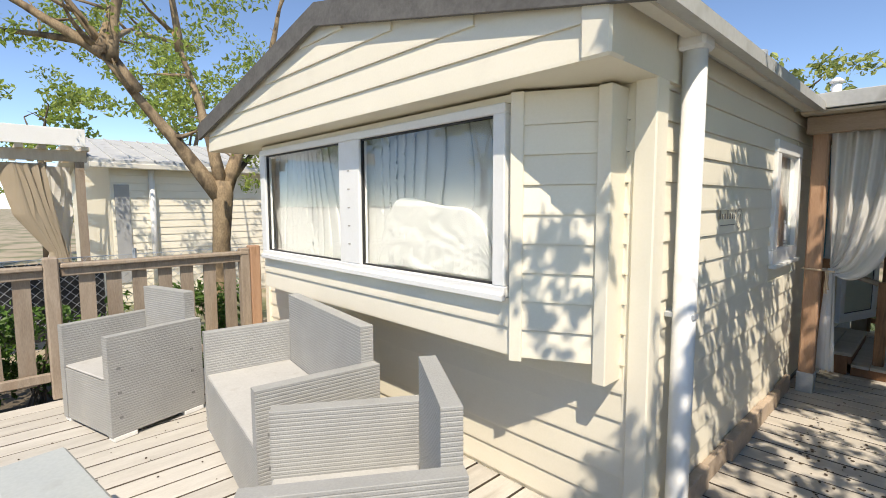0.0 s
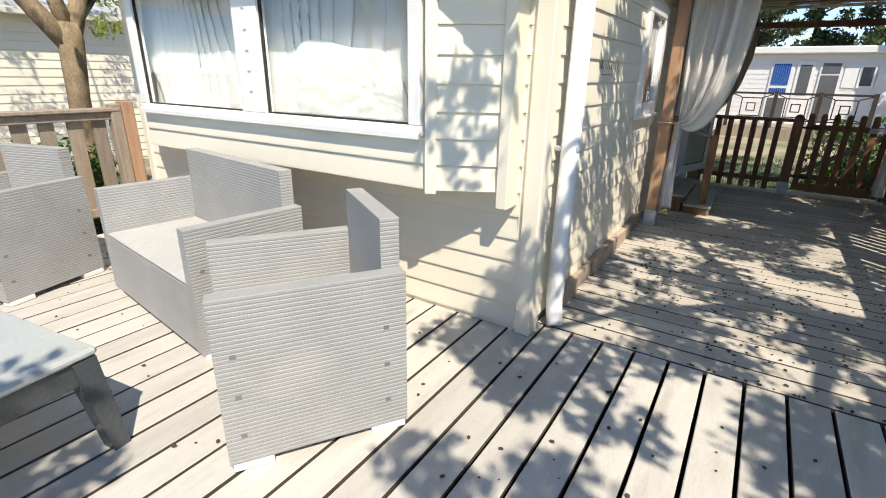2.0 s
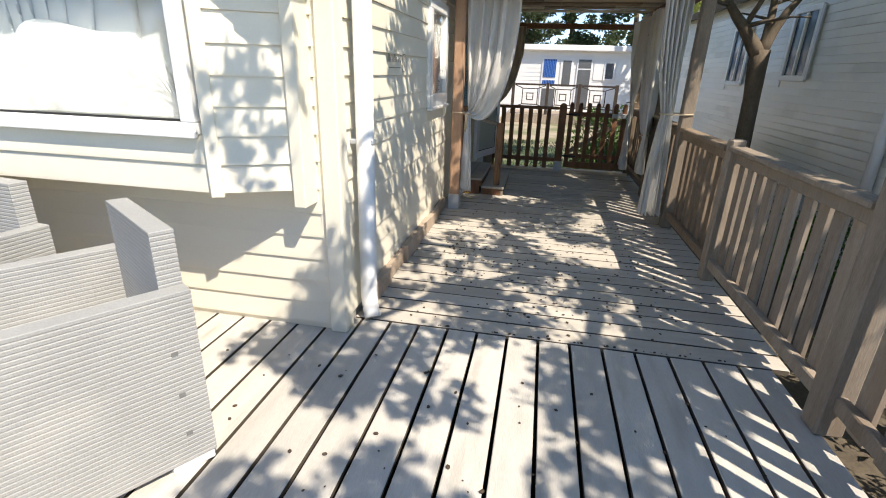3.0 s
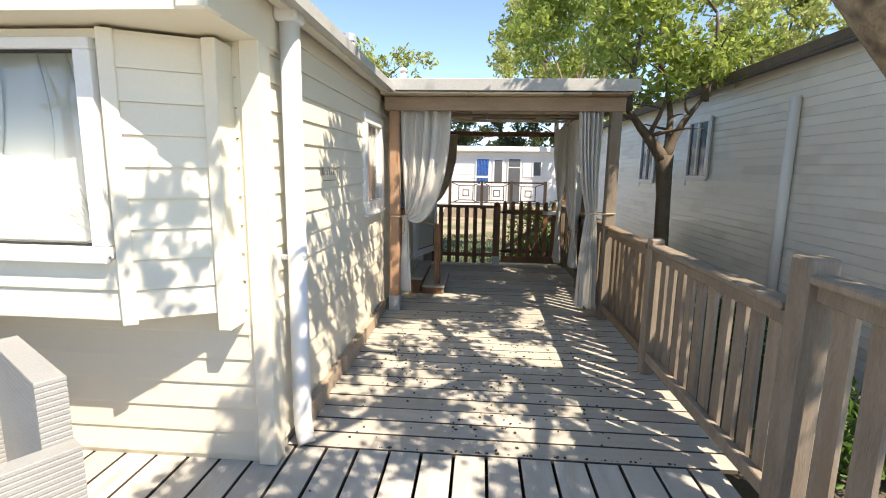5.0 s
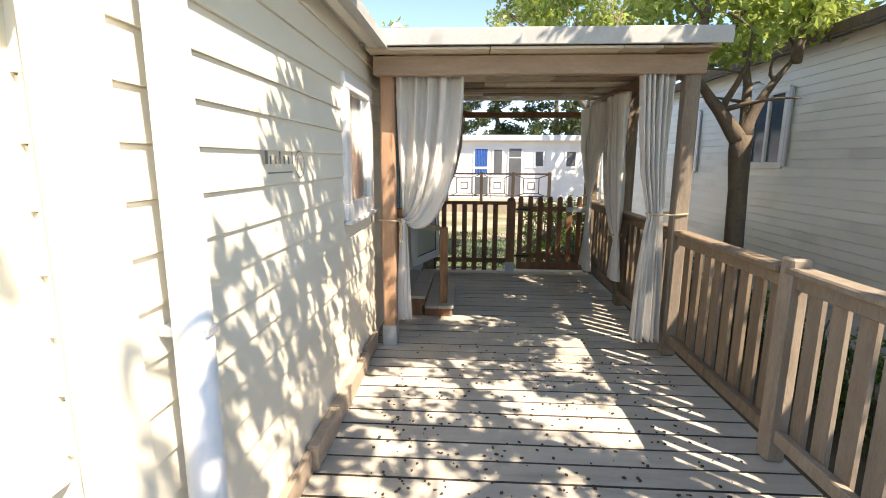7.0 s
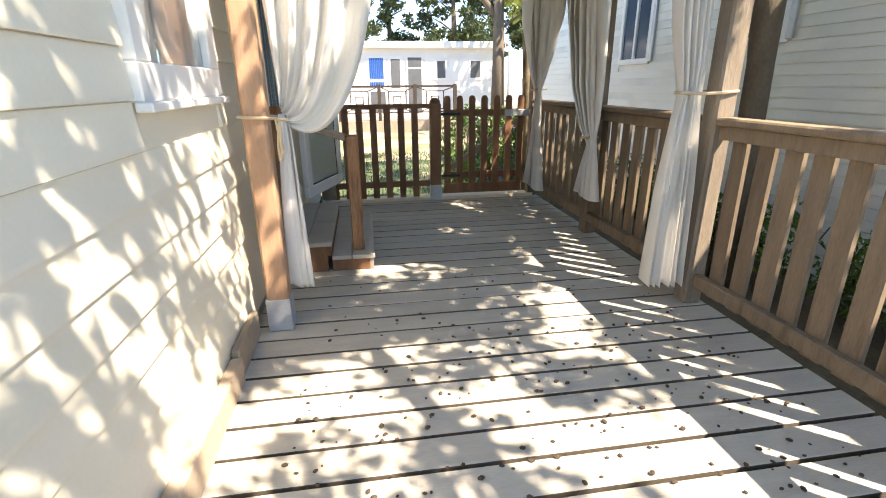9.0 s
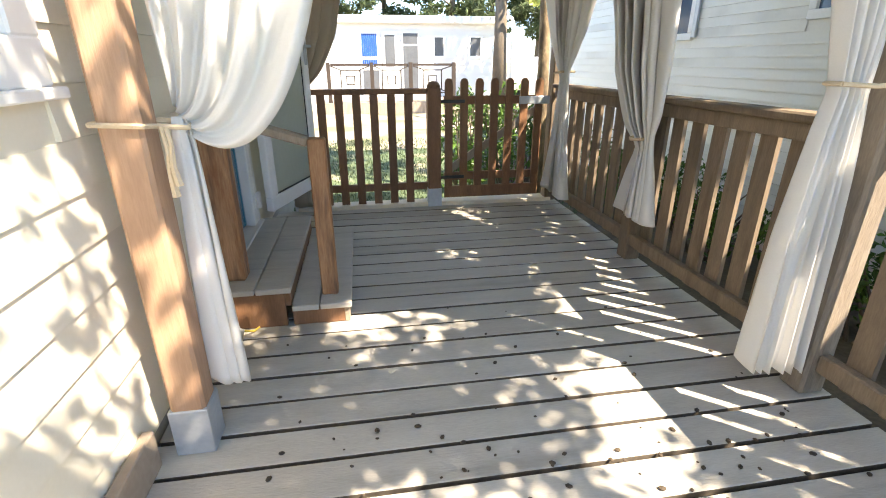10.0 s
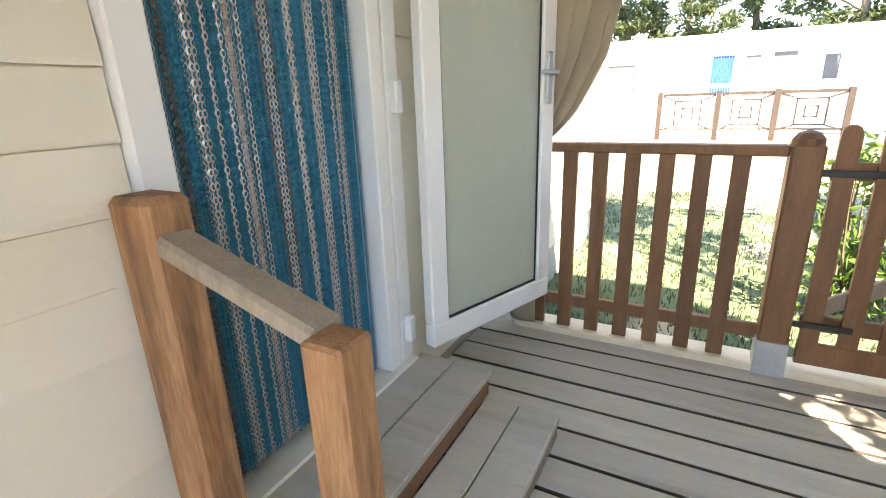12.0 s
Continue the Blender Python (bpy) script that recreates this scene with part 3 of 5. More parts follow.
part("net", bm, M_SHEER, sw, smooth=True)
# added dark sheet for the dimness behind the side window
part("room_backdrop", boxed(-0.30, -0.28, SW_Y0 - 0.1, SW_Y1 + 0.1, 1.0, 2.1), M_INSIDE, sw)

# timber plinth along the foot of the side wall
plinth = thing("wall_plinth", 0, 0, 0, "pinkish timber plinth blocks along the foot of the wall", "plinth", kind="structure")
rq = random.Random(12)
yq = 1.47
while yq < 3.75:
    ln_q = rq.uniform(0.34, 0.50)
    dq = rq.uniform(0.035, 0.065)
    part("block", boxed(0.004, dq, yq, min(yq + ln_q - 0.012, 3.79), 0.0, rq.uniform(0.10, 0.135), 0.004), M_PLINTH, plinth)
    yq += ln_q

# ================================================================ door, stairs
TURN = Matrix.Rotation(radians(90), 4, "Z")
dframe = thing("door_frame", 0, 0, 0, "white plastic door frame with worn aluminium sill", "door frame", kind="structure")
bm = bmesh.new()
for y0, y1, z0, z1 in ((D_Y0 - 0.07, D_Y0 + 0.005, D_Z0, D_Z1 + 0.06), (D_Y1 - 0.005, D_Y1 + 0.06, D_Z0, D_Z1 + 0.06), (D_Y1 + 0.068, D_Y1 + 0.14, D_Z0, D_Z1 + 0.06), (D_Y0 + 0.005, D_Y1 - 0.005, D_Z1 - 0.01, D_Z1 + 0.06)):
    box(bm, -0.08, 0.024, y0, y1, z0, z1, 0.005)
part("jamb", bm, M_WHITE, dframe)
part("sill", boxed(-0.09, 0.05, D_Y0 - 0.07, D_Y1 + 0.14, D_Z0 - 0.05, D_Z0, 0.006), M_GUTTER, dframe, "scuffed pale sill")
part("hinge_cover", boxed(0.024, 0.05, D_Y1 + 0.085, D_Y1 + 0.125, 1.09, 1.19, 0.006), M_WHITE, dframe)
part("hinge_cover", boxed(0.024, 0.05, D_Y1 + 0.085, D_Y1 + 0.125, 0.28, 0.38, 0.006), M_WHITE, dframe)
# added sheet behind the doorway, its dark colour stands for the unlit hall
part("dark_backdrop", boxed(-1.0, -0.98, D_Y0 - 0.3, D_Y1 + 0.3, 0.16, 2.2), M_INSIDE, dframe)

# the open leaf, folded back towards the wall
LEAF = math.degrees(math.atan2(6.30 - 5.60, 0.34 - 0.10))
leaf = thing("door_1", 0.085, 5.61, 0.235, "open white glazed door with frosted glass, folded back", "door", kind="structure", rz=LEAF)
LW, LH = 0.72, 1.82
bm = bmesh.new()
for x0, x1, z0, z1 in ((0, LW, 0, 0.09), (0, LW, LH - 0.09, LH), (0, 0.085, 0.09, LH - 0.09), (LW - 0.085, LW, 0.09, LH - 0.09)):
    box(bm, x0, x1, -0.025, 0.025, z0, z1, 0.006)
part("stile", bm, M_WHITE, leaf)
part("frosted_pane", boxed(0.085, LW - 0.085, -0.008, 0.008, 0.09, LH - 0.09), M_FROST, leaf, "frosted greenish glass")
bm = bmesh.new()
for x0, x1, z0, z1 in ((0.083, LW - 0.083, 0.088, 0.1), (0.083, LW - 0.083, LH - 0.1, LH - 0.088), (0.083, 0.093, 0.1, LH - 0.1), (LW - 0.093, LW - 0.083, 0.1, LH - 0.1)):
    box(bm, x0, x1, -0.012, 0.012, z0, z1)
part("gasket", bm, M_BLACK, leaf)
hd = part("handle", boxed(LW - 0.065, LW - 0.03, -0.035, -0.024, 0.86, 1.06, 0.005), M_GALV, leaf)
part("lever", tubed([(LW - 0.047, -0.03, 0.98), (LW - 0.047, -0.07, 0.98), (LW - 0.055, -0.075, 0.98), (LW - 0.16, -0.075, 0.98)], 0.009, 8), M_GALV, hd)

# chain fly screen: strands of small linked rings, in turquoise, aluminium and bronze bands
screen = thing("chain_fly_curtain", -0.03, 0, 0, "turquoise, silver and bronze chain fly screen in the doorway", "fly curtain")
part("rail", boxed(-0.015, 0.015, D_Y0 + 0.01, D_Y1 - 0.01, D_Z1 - 0.05, D_Z1 - 0.015, 0.004), M_GALV, screen)


def chain_mesh(name, mat, width, z_top, z_bot, step):
    bm = bmesh.new()
    n = int((z_top - z_bot) / step)
    for i in range(n):
        z = z_top - i * step
        a = 0.0 if i % 2 else 1.0
        ring = []
        for k in range(6):
            t = 6.28318 * k / 6
            px, pz = math.cos(t) * width * 0.5, math.sin(t) * step * 0.68
            ring.append((px, pz))
        vo, vi = [], []
        for px, pz in ring:
            dx, dy = (px, 0.0) if a else (px * 0.55, px * 0.8)
            vo.append(bm.verts.new((dy, dx, z + pz)))
            vi.append(bm.verts.new((dy * 0.5 + 0.002, dx * 0.5, z + pz * 0.55)))
        for k in range(6):
            bm.faces.new((vo[k], vo[(k + 1) % 6], vi[(k + 1) % 6], vi[k]))
    return finish(name, bm, mat)


chains = [chain_mesh("strand", m, w, D_Z1 - 0.05, D_Z0 + 0.012, s) for m, w, s in ((M_TEAL, 0.0125, 0.0095), (M_SILVER, 0.0135, 0.0155), (M_DARKCHAIN, 0.0135, 0.0155))]
BANDS = "22122000111001000111110000021120000111000011100000111000000110000"
yy, i = D_Y0 + 0.018, 0
rc = random.Random(9)
while yy < D_Y1 - 0.012:
    kind = int(BANDS[i % len(BANDS)])
    piece("strand", chains[kind], screen, Matrix.Translation((rc.uniform(-0.006, 0.006), yy, 0)) @ Matrix.Rotation(rc.uniform(-0.5, 0.5), 4, "Z"))
    yy += 0.0105
    i += 1
part("backing", boxed(-0.032, -0.03, D_Y0 + 0.008, D_Y1 - 0.008, D_Z0 + 0.005, D_Z1 - 0.05), M_TEAL, screen, "dense inner layer of turquoise chains")

stairs = thing("door_steps", 0, 0, 0, "two low grey-beige wooden steps below the door", "steps")
S0, S1 = 4.56, 5.61
M_STEP = M_DECKX
part("riser", boxed(0.30, 0.325, S0, S1, 0.10, 0.165, 0.003), M_BROWN, stairs)
part("riser", boxed(0.555, 0.58, S0 + 0.002, S1 - 0.002, 0.0, 0.075, 0.003), M_GREYWOOD, stairs)
for y in (S0, S1 - 0.03):
    part("side_board", boxed(0.0, 0.30, y, y + 0.03, 0.0, 0.165, 0.003), M_BROWN, stairs, "red-brown side board")
    part("side_board", boxed(0.326, 0.555, y + 0.002, y + 0.028, 0.0, 0.075, 0.003), M_BROWN, stairs)
for x0, x1 in ((0.03, 0.175), (0.18, 0.33)):
    part("tread", boxed(x0, x1, S0 - 0.01, S1 + 0.02, 0.165, 0.192, 0.004), M_STEP, stairs)
for x0, x1 in ((0.326, 0.445), (0.45, 0.59)):
    part("tread", boxed(x0, x1, S0 - 0.012, S1 - 0.02, 0.075, 0.102, 0.004), M_STEP, stairs)
hand = thing("step_handrail", 0, 0, 0, "honey pine handrail with two square posts beside the steps", "handrail")
part("post", boxed(0.018, 0.128, 4.655, 4.745, 0.192, 0.99, 0.012), M_NEWEL, hand, "tall pine post against the wall")
part("post", boxed(0.455, 0.529, 4.638, 4.712, 0.102, 0.82, 0.006), M_NEWEL, hand, "pine newel post")
rail_m = Matrix.Translation((0.085, 4.70, 0.935)) @ Matrix.Rotation(math.atan2(0.935 - 0.815, 0.38), 4, "Y")
part("rail", boxed(0, 0.395, -0.035, 0.035, -0.035, 0.005, 0.008, rail_m), M_GREYWOOD, hand, "grey weathered sloping rail")


# ================================================================ decking
deck = thing("floor_walkway", 0, 0, 0, "weathered grey-beige timber decking strewn with dark fruit", "decking", kind="structure")
fdeck = thing("floor_terrace", 0, 0, 0, "sun-bleached timber terrace decking", "decking", kind="structure")
# underlay box, the shade below the boards put into its colour
part("gap_underlay", boxed(-3.9, 2.3, -3.05, 6.5, -0.25, -0.16), M_VOID, fdeck, "near-black underlay below the boards, gap shade in its colour")

# fences
def picket_mesh(w, t, h, mat, rounded=True):
    o = [(-w / 2, 0), (w / 2, 0)] + ([(w / 2, h - 0.03), (w * 0.36, h - 0.008), (w * 0.15, h), (-w * 0.15, h), (-w * 0.36, h - 0.008), (-w / 2, h - 0.03)] if rounded else [(w / 2, h), (-w / 2, h)])
    bm = prism(o, -t / 2, t / 2)
    return finish("picket", bm, mat)



def rail_fence(name, label, group, a, b, mat, post_tops, rail_h, pick_w, gap, pick_h, pick_z, low_z, posts_at=(0.0, 1.0), post_s=0.09, rng_seed=1, flat=True, under=None):
    """A fence from a to b (plan), with rails, pickets and posts."""
    a, b = Vector(a), Vector(b)
    L = (b - a).length
    rz = math.degrees(math.atan2(b.y - a.y, b.x - a.x))
    f = thing(name, a.x, a.y, 0, label, "fence", group, rz=rz)
    r = random.Random(rng_seed)
    part("top_rail", boxed(0.0, L, -0.05, 0.05, rail_h - 0.035, rail_h, 0.008), mat, f)
    part("upper_rail", boxed(0.0, L, -0.018, 0.018, rail_h - 0.10, rail_h - 0.037, 0.004), mat, f)
    part("lower_rail", boxed(0.0, L, -0.022, 0.022, low_z, low_z + 0.07, 0.006), mat, f)
    me = picket_mesh(pick_w, 0.02, pick_h, mat, not flat)
    n = int((L - 0.04) / (pick_w + gap))
    for i in range(n):
        x = (L - (n - 1) * (pick_w + gap)) / 2 + i * (pick_w + gap)
        piece("picket", me, f, Matrix.Translation((x, -0.031, pick_z)) @ Matrix.Rotation(r.uniform(-0.012, 0.012), 4, "Y"))
    for t, h in zip(posts_at, post_tops):
        part("post", boxed(L * t - post_s / 2, L * t + post_s / 2, -post_s / 2 - 0.0, post_s / 2, 0.0, h, 0.01), mat, f)
    return f


FX = 2.225
GROUP = "fence along the walkway"
rail_fence("walkway_fence", "weathered brown picket fence with flat top rail", GROUP, (FX, 1.0), (FX, 2.51), M_GREYWOOD, (1.0,), 0.96, 0.085, 0.055, 0.82, 0.07, 0.10, posts_at=(1.0,), rng_seed=2)
rail_fence("walkway_fence", "brown picket fence panel with flat top rail", GROUP, (FX, 2.56), (FX, 3.75), M_FENCE, (), 0.95, 0.085, 0.055, 0.82, 0.07, 0.10, posts_at=(), rng_seed=3)
rail_fence("walkway_fence", "shaded brown picket fence panel under the pergola", GROUP, (FX, 3.86), (FX, 5.02), M_FENCE, (), 0.955, 0.085, 0.055, 0.82, 0.07, 0.10, posts_at=(), rng_seed=4)
rail_fence("walkway_fence", "shaded brown picket fence panel under the pergola", GROUP, (FX, 5.12), (FX, 6.34), M_FENCE, (), 0.955, 0.085, 0.055, 0.82, 0.07, 0.10, posts_at=(), rng_seed=5)
rail_fence("terrace_fence", "bleached timber picket railing along the terrace", "terrace railing", (FX, -3.0), (FX, 0.95), M_GREYWOOD, (1.10, 1.10, 1.16), 1.10, 0.10, 0.07, 0.93, 0.08, 0.13, posts_at=(0.0, 0.5, 0.99), post_s=0.114, rng_seed=6)
LFX = -3.85
rail_fence("terrace_fence", "bleached timber picket railing along the terrace", "terrace railing", (LFX, 1.02), (LFX, -0.41), M_GREYWOOD, (1.08,), 1.05, 0.105, 0.08, 0.86, 0.12, 0.14, posts_at=(0.02,), rng_seed=7)
rail_fence("terrace_fence", "bleached timber picket railing with a tall post", "terrace railing", (LFX, -0.51), (LFX, -3.0), M_GREYWOOD, (1.10, 1.08), 1.04, 0.105, 0.08, 0.86, 0.12, 0.14, posts_at=(-0.018, 1.0), post_s=0.095, rng_seed=8)
rail_fence("terrace_fence", "bleached timber picket railing closing the terrace", "terrace railing", (LFX, -3.05), (FX, -3.05), M_GREYWOOD, (1.08, 1.08, 1.08), 1.05, 0.105, 0.08, 0.86, 0.12, 0.14, posts_at=(0.25, 0.5, 0.75), post_s=0.095, rng_seed=10)
part("end_post", boxed(LFX - 0.05, LFX + 0.06, 1.035, 1.13, 0.0, 1.10, 0.008), M_ORANGE, thing("fence_end_post", 0, 0, 0, "orange-brown end post of the railing beside the house", "post"))

# gate side: fixed panel, post with steel shoe, the gate
GYW = 6.40
panel = thing("gate_side_panel", 0, GYW, 0, "dark red-brown fixed picket panel beside the gate", "fence")
part("top_rail", boxed(0.22, 1.19, -0.04, 0.04, 0.885, 0.925, 0.006), M_BROWN, panel)
part("lower_rail", boxed(0.22, 1.20, 0.012, 0.04, 0.13, 0.19, 0.004), M_BROWN, panel)
me = picket_mesh(0.062, 0.022, 0.85, M_BROWN, False)
for i in range(7):
    piece("picket", me, panel, Matrix.Translation((0.262 + 0.131 * i, 0.0, 0.035)))
gpost = thing("gate_post", 1.245, GYW, 0, "dark round-topped gate post in a galvanised shoe", "post")
bm = boxed(-0.052, 0.052, -0.052, 0.052, 0.09, 0.93, 0.008)
part("post", bm, M_BROWN, gpost)
part("cap", tubed([(0, 0, 0.925), (0, 0, 0.95), (0, 0, 0.97), (0, 0, 0.978)], [0.053, 0.05, 0.034, 0.01], 12), M_BROWN, gpost)
part("shoe", boxed(-0.056, 0.056, -0.056, 0.056, 0.0, 0.15, 0.003), M_GALV, gpost, "galvanised steel shoe")
gate = thing("garden_gate", 1.33, GYW, 0, "brown picket garden gate with diagonal brace", "gate")
me = picket_mesh(0.062, 0.022, 0.87, M_BROWN, True)
for i in range(7):
    piece("picket", me, gate, Matrix.Translation((0.035 + 0.122 * i, 0, 0.125)))
part("upper_rail", boxed(0.0, 0.80, 0.012, 0.04, 0.80, 0.865, 0.004), M_BROWN, gate)
part("lower_rail", boxed(0.0, 0.80, 0.012, 0.04, 0.20, 0.265, 0.004), M_BROWN, gate)
part("kick_board", boxed(0.0, 0.80, -0.013, 0.012, 0.06, 0.155, 0.004), M_BROWN, gate)
part("brace", boxed(0, 0.93, 0.013, 0.038, -0.03, 0.03, 0.003, Matrix.Translation((0.02, 0, 0.27)) @ Matrix.Rotation(-math.atan2(0.5, 0.76), 4, "Y")), M_GREYWOOD, gate)
part("hinge", boxed(-0.06, 0.16, -0.02, -0.011, 0.815, 0.84, 0.002), M_BLACK, gate)
part("hinge", boxed(-0.06, 0.16, -0.02, -0.011, 0.22, 0.245, 0.002), M_BLACK, gate)
part("latch_bar", boxed(0.60, 0.85, -0.03, -0.012, 0.80, 0.86, 0.004), M_GALV, gate)
thr = thing("gate_threshold", 0, 0, 0, "pale sunlit timber threshold below the gate", "threshold", kind="structure")
part("board", boxed(0.15, 2.25, 6.36, 6.50, -0.03, 0.03, 0.005), M_BATTEN, thr)


# ================================================================ the pergola
perg = thing("pergola", 0, 0, 0, "timber pergola with sheet roof and canvas curtains", "pergola")
PZ = 2.04


def perg_post(x, y, mat, label, s=0.1, shoe=True, top=PZ):
    p = part("post", boxed(x - s / 2, x + s / 2, y - s / 2, y + s / 2, 0.12 if shoe else 0.0, top, 0.01), mat, perg, label)
    if shoe:
        part("shoe", boxed(x - s / 2 - 0.006, x + s / 2 + 0.006, y - s / 2 - 0.006, y + s / 2 + 0.006, 0.0, 0.16, 0.003), M_GALV, p, "galvanised post shoe")


perg_post(0.125, 3.87, M_ORANGE, "honey pine front post with knots")
perg_post(2.225, 3.80, M_GREYWOOD, "grey-brown post", shoe=False)
perg_post(2.245, 5.07, M_FENCE, "dark post", shoe=False)
perg_post(2.245, 6.42, M_FENCE, "dark post", shoe=False)
perg_post(0.17, 6.42, M_WHITE, "pale painted post", s=0.09, shoe=False)
part("front_beam", boxed(0.05, 2.29, 3.72, 3.80, PZ - 0.035, PZ + 0.09, 0.006), M_BEAM, perg)
part("back_beam", boxed(0.05, 2.29, 6.39, 6.44, 1.95, 2.02, 0.006), M_BROWN, perg)
part("side_beam", boxed(2.16, 2.24, 3.80, 6.38, PZ - 0.03, PZ + 0.095, 0.006), M_BROWN, perg)
part("wall_beam", boxed(0.05, 0.11, 3.80, 6.38, PZ - 0.03, PZ + 0.095, 0.006), M_BROWN, perg)
rb = random.Random(3)
me_b = {}
for j in range(16):
    y0 = 3.585 + j * 0.178
    xs = [0.03] + sorted(rb.sample([0.45, 0.85, 1.05, 1.45, 1.7, 1.95], 3)) + [2.30]
    for xa, xb in zip(xs, xs[1:]):
        dark = rb.random() < 0.35
        key = (round(xb - xa, 3), dark)
        if key not in me_b:
            me_b[key] = finish("ceiling_board", boxed(0.003, xb - xa - 0.003, 0, 0.165, 0, 0.016), M_BEAM if dark else M_BATTEN)
        piece("ceiling_board", me_b[key], perg, Matrix.Translation((xa, y0, PZ + 0.098 + (0.018 if j % 2 else 0.0))))
# corrugated sheet
bm = bmesh.new()
prev = None
for i in range(121):
    x = -0.06 + 2.41 * i / 120
    z = PZ + 0.17 + 0.012 * math.sin(i * 6.28318 / 6)
    cur = [bm.verts.new((x, y, zz)) for y, zz in ((3.58, z), (6.62, z + 0.02), (6.62, z + 0.035), (3.58, z + 0.015))]
    if prev:
        for k in range(4):
            bm.faces.new((prev[k], prev[(k + 1) % 4], cur[(k + 1) % 4], cur[k]))
    prev = cur
bmesh.ops.recalc_face_normals(bm, faces=bm.faces)
part("roof_sheet", bm, M_SHEET, perg, "grey corrugated roof sheet")
part("fascia", boxed(-0.05, 2.36, 3.555, 3.575, PZ + 0.12, PZ + 0.225, 0.004), M_SHEET, perg, "pale grey front flashing")

# curtains: front left, front right, side middle, back right, back left
def curtain(name, label, rows, folds, depth, seed, m, mat, sag=0.0, sag_at=1.05, rope=None, swing=0.15):
    c = thing(name, 0, 0, 0, label, "curtain", "pergola curtains")
    part("fabric", cloth(rows, 0, folds, depth, seed, m, sag, sag_at, nu=110, swing=swing), mat, c, smooth=True)
    if rope:
        part("tie", rope, M_ROPE, c, "knotted cord tie-back")
    return c


rope = tubed([(0.065, 3.815, 0.985), (0.18, 3.812, 0.98), (0.19, 3.86, 0.975), (0.25, 3.90, 0.965), (0.245, 3.96, 0.97), (0.18, 3.94, 0.98), (0.06, 3.93, 0.985), (0.065, 3.815, 0.985)], 0.007, 6)
tube(rope, [(0.205, 3.85, 0.975), (0.212, 3.845, 0.92), (0.206, 3.85, 0.86), (0.211, 3.845, 0.80)], [0.005, 0.006, 0.008, 0.011], 6)


def bezier(p0, p1, p2, p3, t):
    s = 1 - t
    return p0 * (s * s * s) + p1 * (3 * s * s * t) + p2 * (3 * s * t * t) + p3 * (t * t * t)


def swag(top, x0, x1, tie, depth, folds, seed, nu=96, nv=44):
    """Cloth hung from x0..x1 at the top, whose strands bend over to one tie point."""
    rnd = random.Random(seed)
    p = [rnd.uniform(0, 6.28) for _ in range(3)]
    bm = bmesh.new()
    grid = []
    for j in range(nv + 1):
        t = j / nv
        row = []
        for i in range(nu + 1):
            u = i / nu
            xs = x0 + (x1 - x0) * u
            a, b = Vector((xs, 0, top)), Vector((xs - 0.005 * u, 0, top - 0.40 - 0.50 * u))
            c, d = Vector((tie[0] + 0.01 + 0.20 * u, 0, tie[1] + 0.16 * (1 - u) - 0.22 * u)), Vector((tie[0] + 0.012 * u, 0, tie[1] + 0.035 - 0.065 * u))
            q = bezier(a, b, c, d, t)
            w = u + 0.03 * math.sin(7 * u + p[0])
            f = math.sin(6.28318 * folds * w + p[1] + 0.4 * math.sin(3 * t + p[2]))
            f = math.copysign(abs(f) ** 0.7, f) + 0.25 * math.sin(6.28318 * folds * 2.3 * w + p[2] + 2 * t)
            q.y = f * depth * (1.0 - 0.75 * t ** 1.6) + 0.05 * t * t
            row.append(bm.verts.new(q))
        grid.append(row)
    for j in range(nv):
        for i in range(nu):
            bm.faces.new((grid[j][i], grid[j][i + 1], grid[j + 1][i + 1], grid[j + 1][i]))
    thicken(bm, grid, 0.003)
    return bm


tube(rope, [(0.217, 3.85, 0.972), (0.223, 3.845, 0.93), (0.219, 3.84, 0.88), (0.225, 3.84, 0.83)], [0.005, 0.006, 0.008, 0.010], 6)
fl = thing("pergola_curtain", 0, 0, 0, "ecru canvas curtain tied back to the pine post", "curtain", "pergola curtains")
bm = swag(2.04, 0.185, 0.68, (0.215, 0.985), 0.040, 4.4, 11)
bmesh.ops.transform(bm, matrix=Matrix.Translation((0, 3.885, 0)), verts=bm.verts)
part("fabric", bm, M_CLOTH, fl, smooth=True)
bm = cloth([(0.99, 0.213, 0.232, 0.25), (0.93, 0.208, 0.24, 0.4), (0.6, 0.20, 0.243, 0.7), (0.19, 0.195, 0.252, 1.0)], 0, 2.2, 0.03, 19, Matrix.Translation((0, 3.925, 0)), nu=40, nv=36, swing=0.04)
part("tail", bm, M_CLOTH, fl, "loose hanging end of the cloth", True)
part("tie", rope, M_ROPE, fl, "knotted cord tie-back with tassels")
rope = tubed([(2.0, 3.765, 1.06), (2.08, 3.735, 1.055), (2.20, 3.74, 1.06), (2.265, 3.745, 1.065), (2.262, 3.86, 1.065), (2.10, 3.86, 1.06), (2.0, 3.82, 1.06), (2.0, 3.765, 1.06)], 0.007, 6)
curtain("pergola_curtain", "ecru canvas curtain tied to the fence post", [(2.01, 1.88, 2.08, 1.0), (1.7, 1.90, 2.085, 0.95), (1.35, 1.94, 2.09, 0.8), (1.17, 1.98, 2.10, 0.6), (1.04, 2.01, 2.095, 0.45), (0.95, 1.995, 2.10, 0.5), (0.6, 1.965, 2.115, 0.7), (0.12, 1.95, 2.125, 0.9)],
        5.2, 0.045, 12, Matrix.Translation((0, 3.79, 0)), M_CLOTH, rope=rope, swing=0.02)
MY = Matrix.Translation((2.12, 0, 0)) @ TURN
rope = tubed([(2.07, 4.83, 0.75), (2.06, 4.90, 0.74), (2.09, 4.96, 0.74), (2.15, 4.95, 0.75), (2.15, 4.84, 0.75), (2.07, 4.83, 0.75)], 0.008, 6)
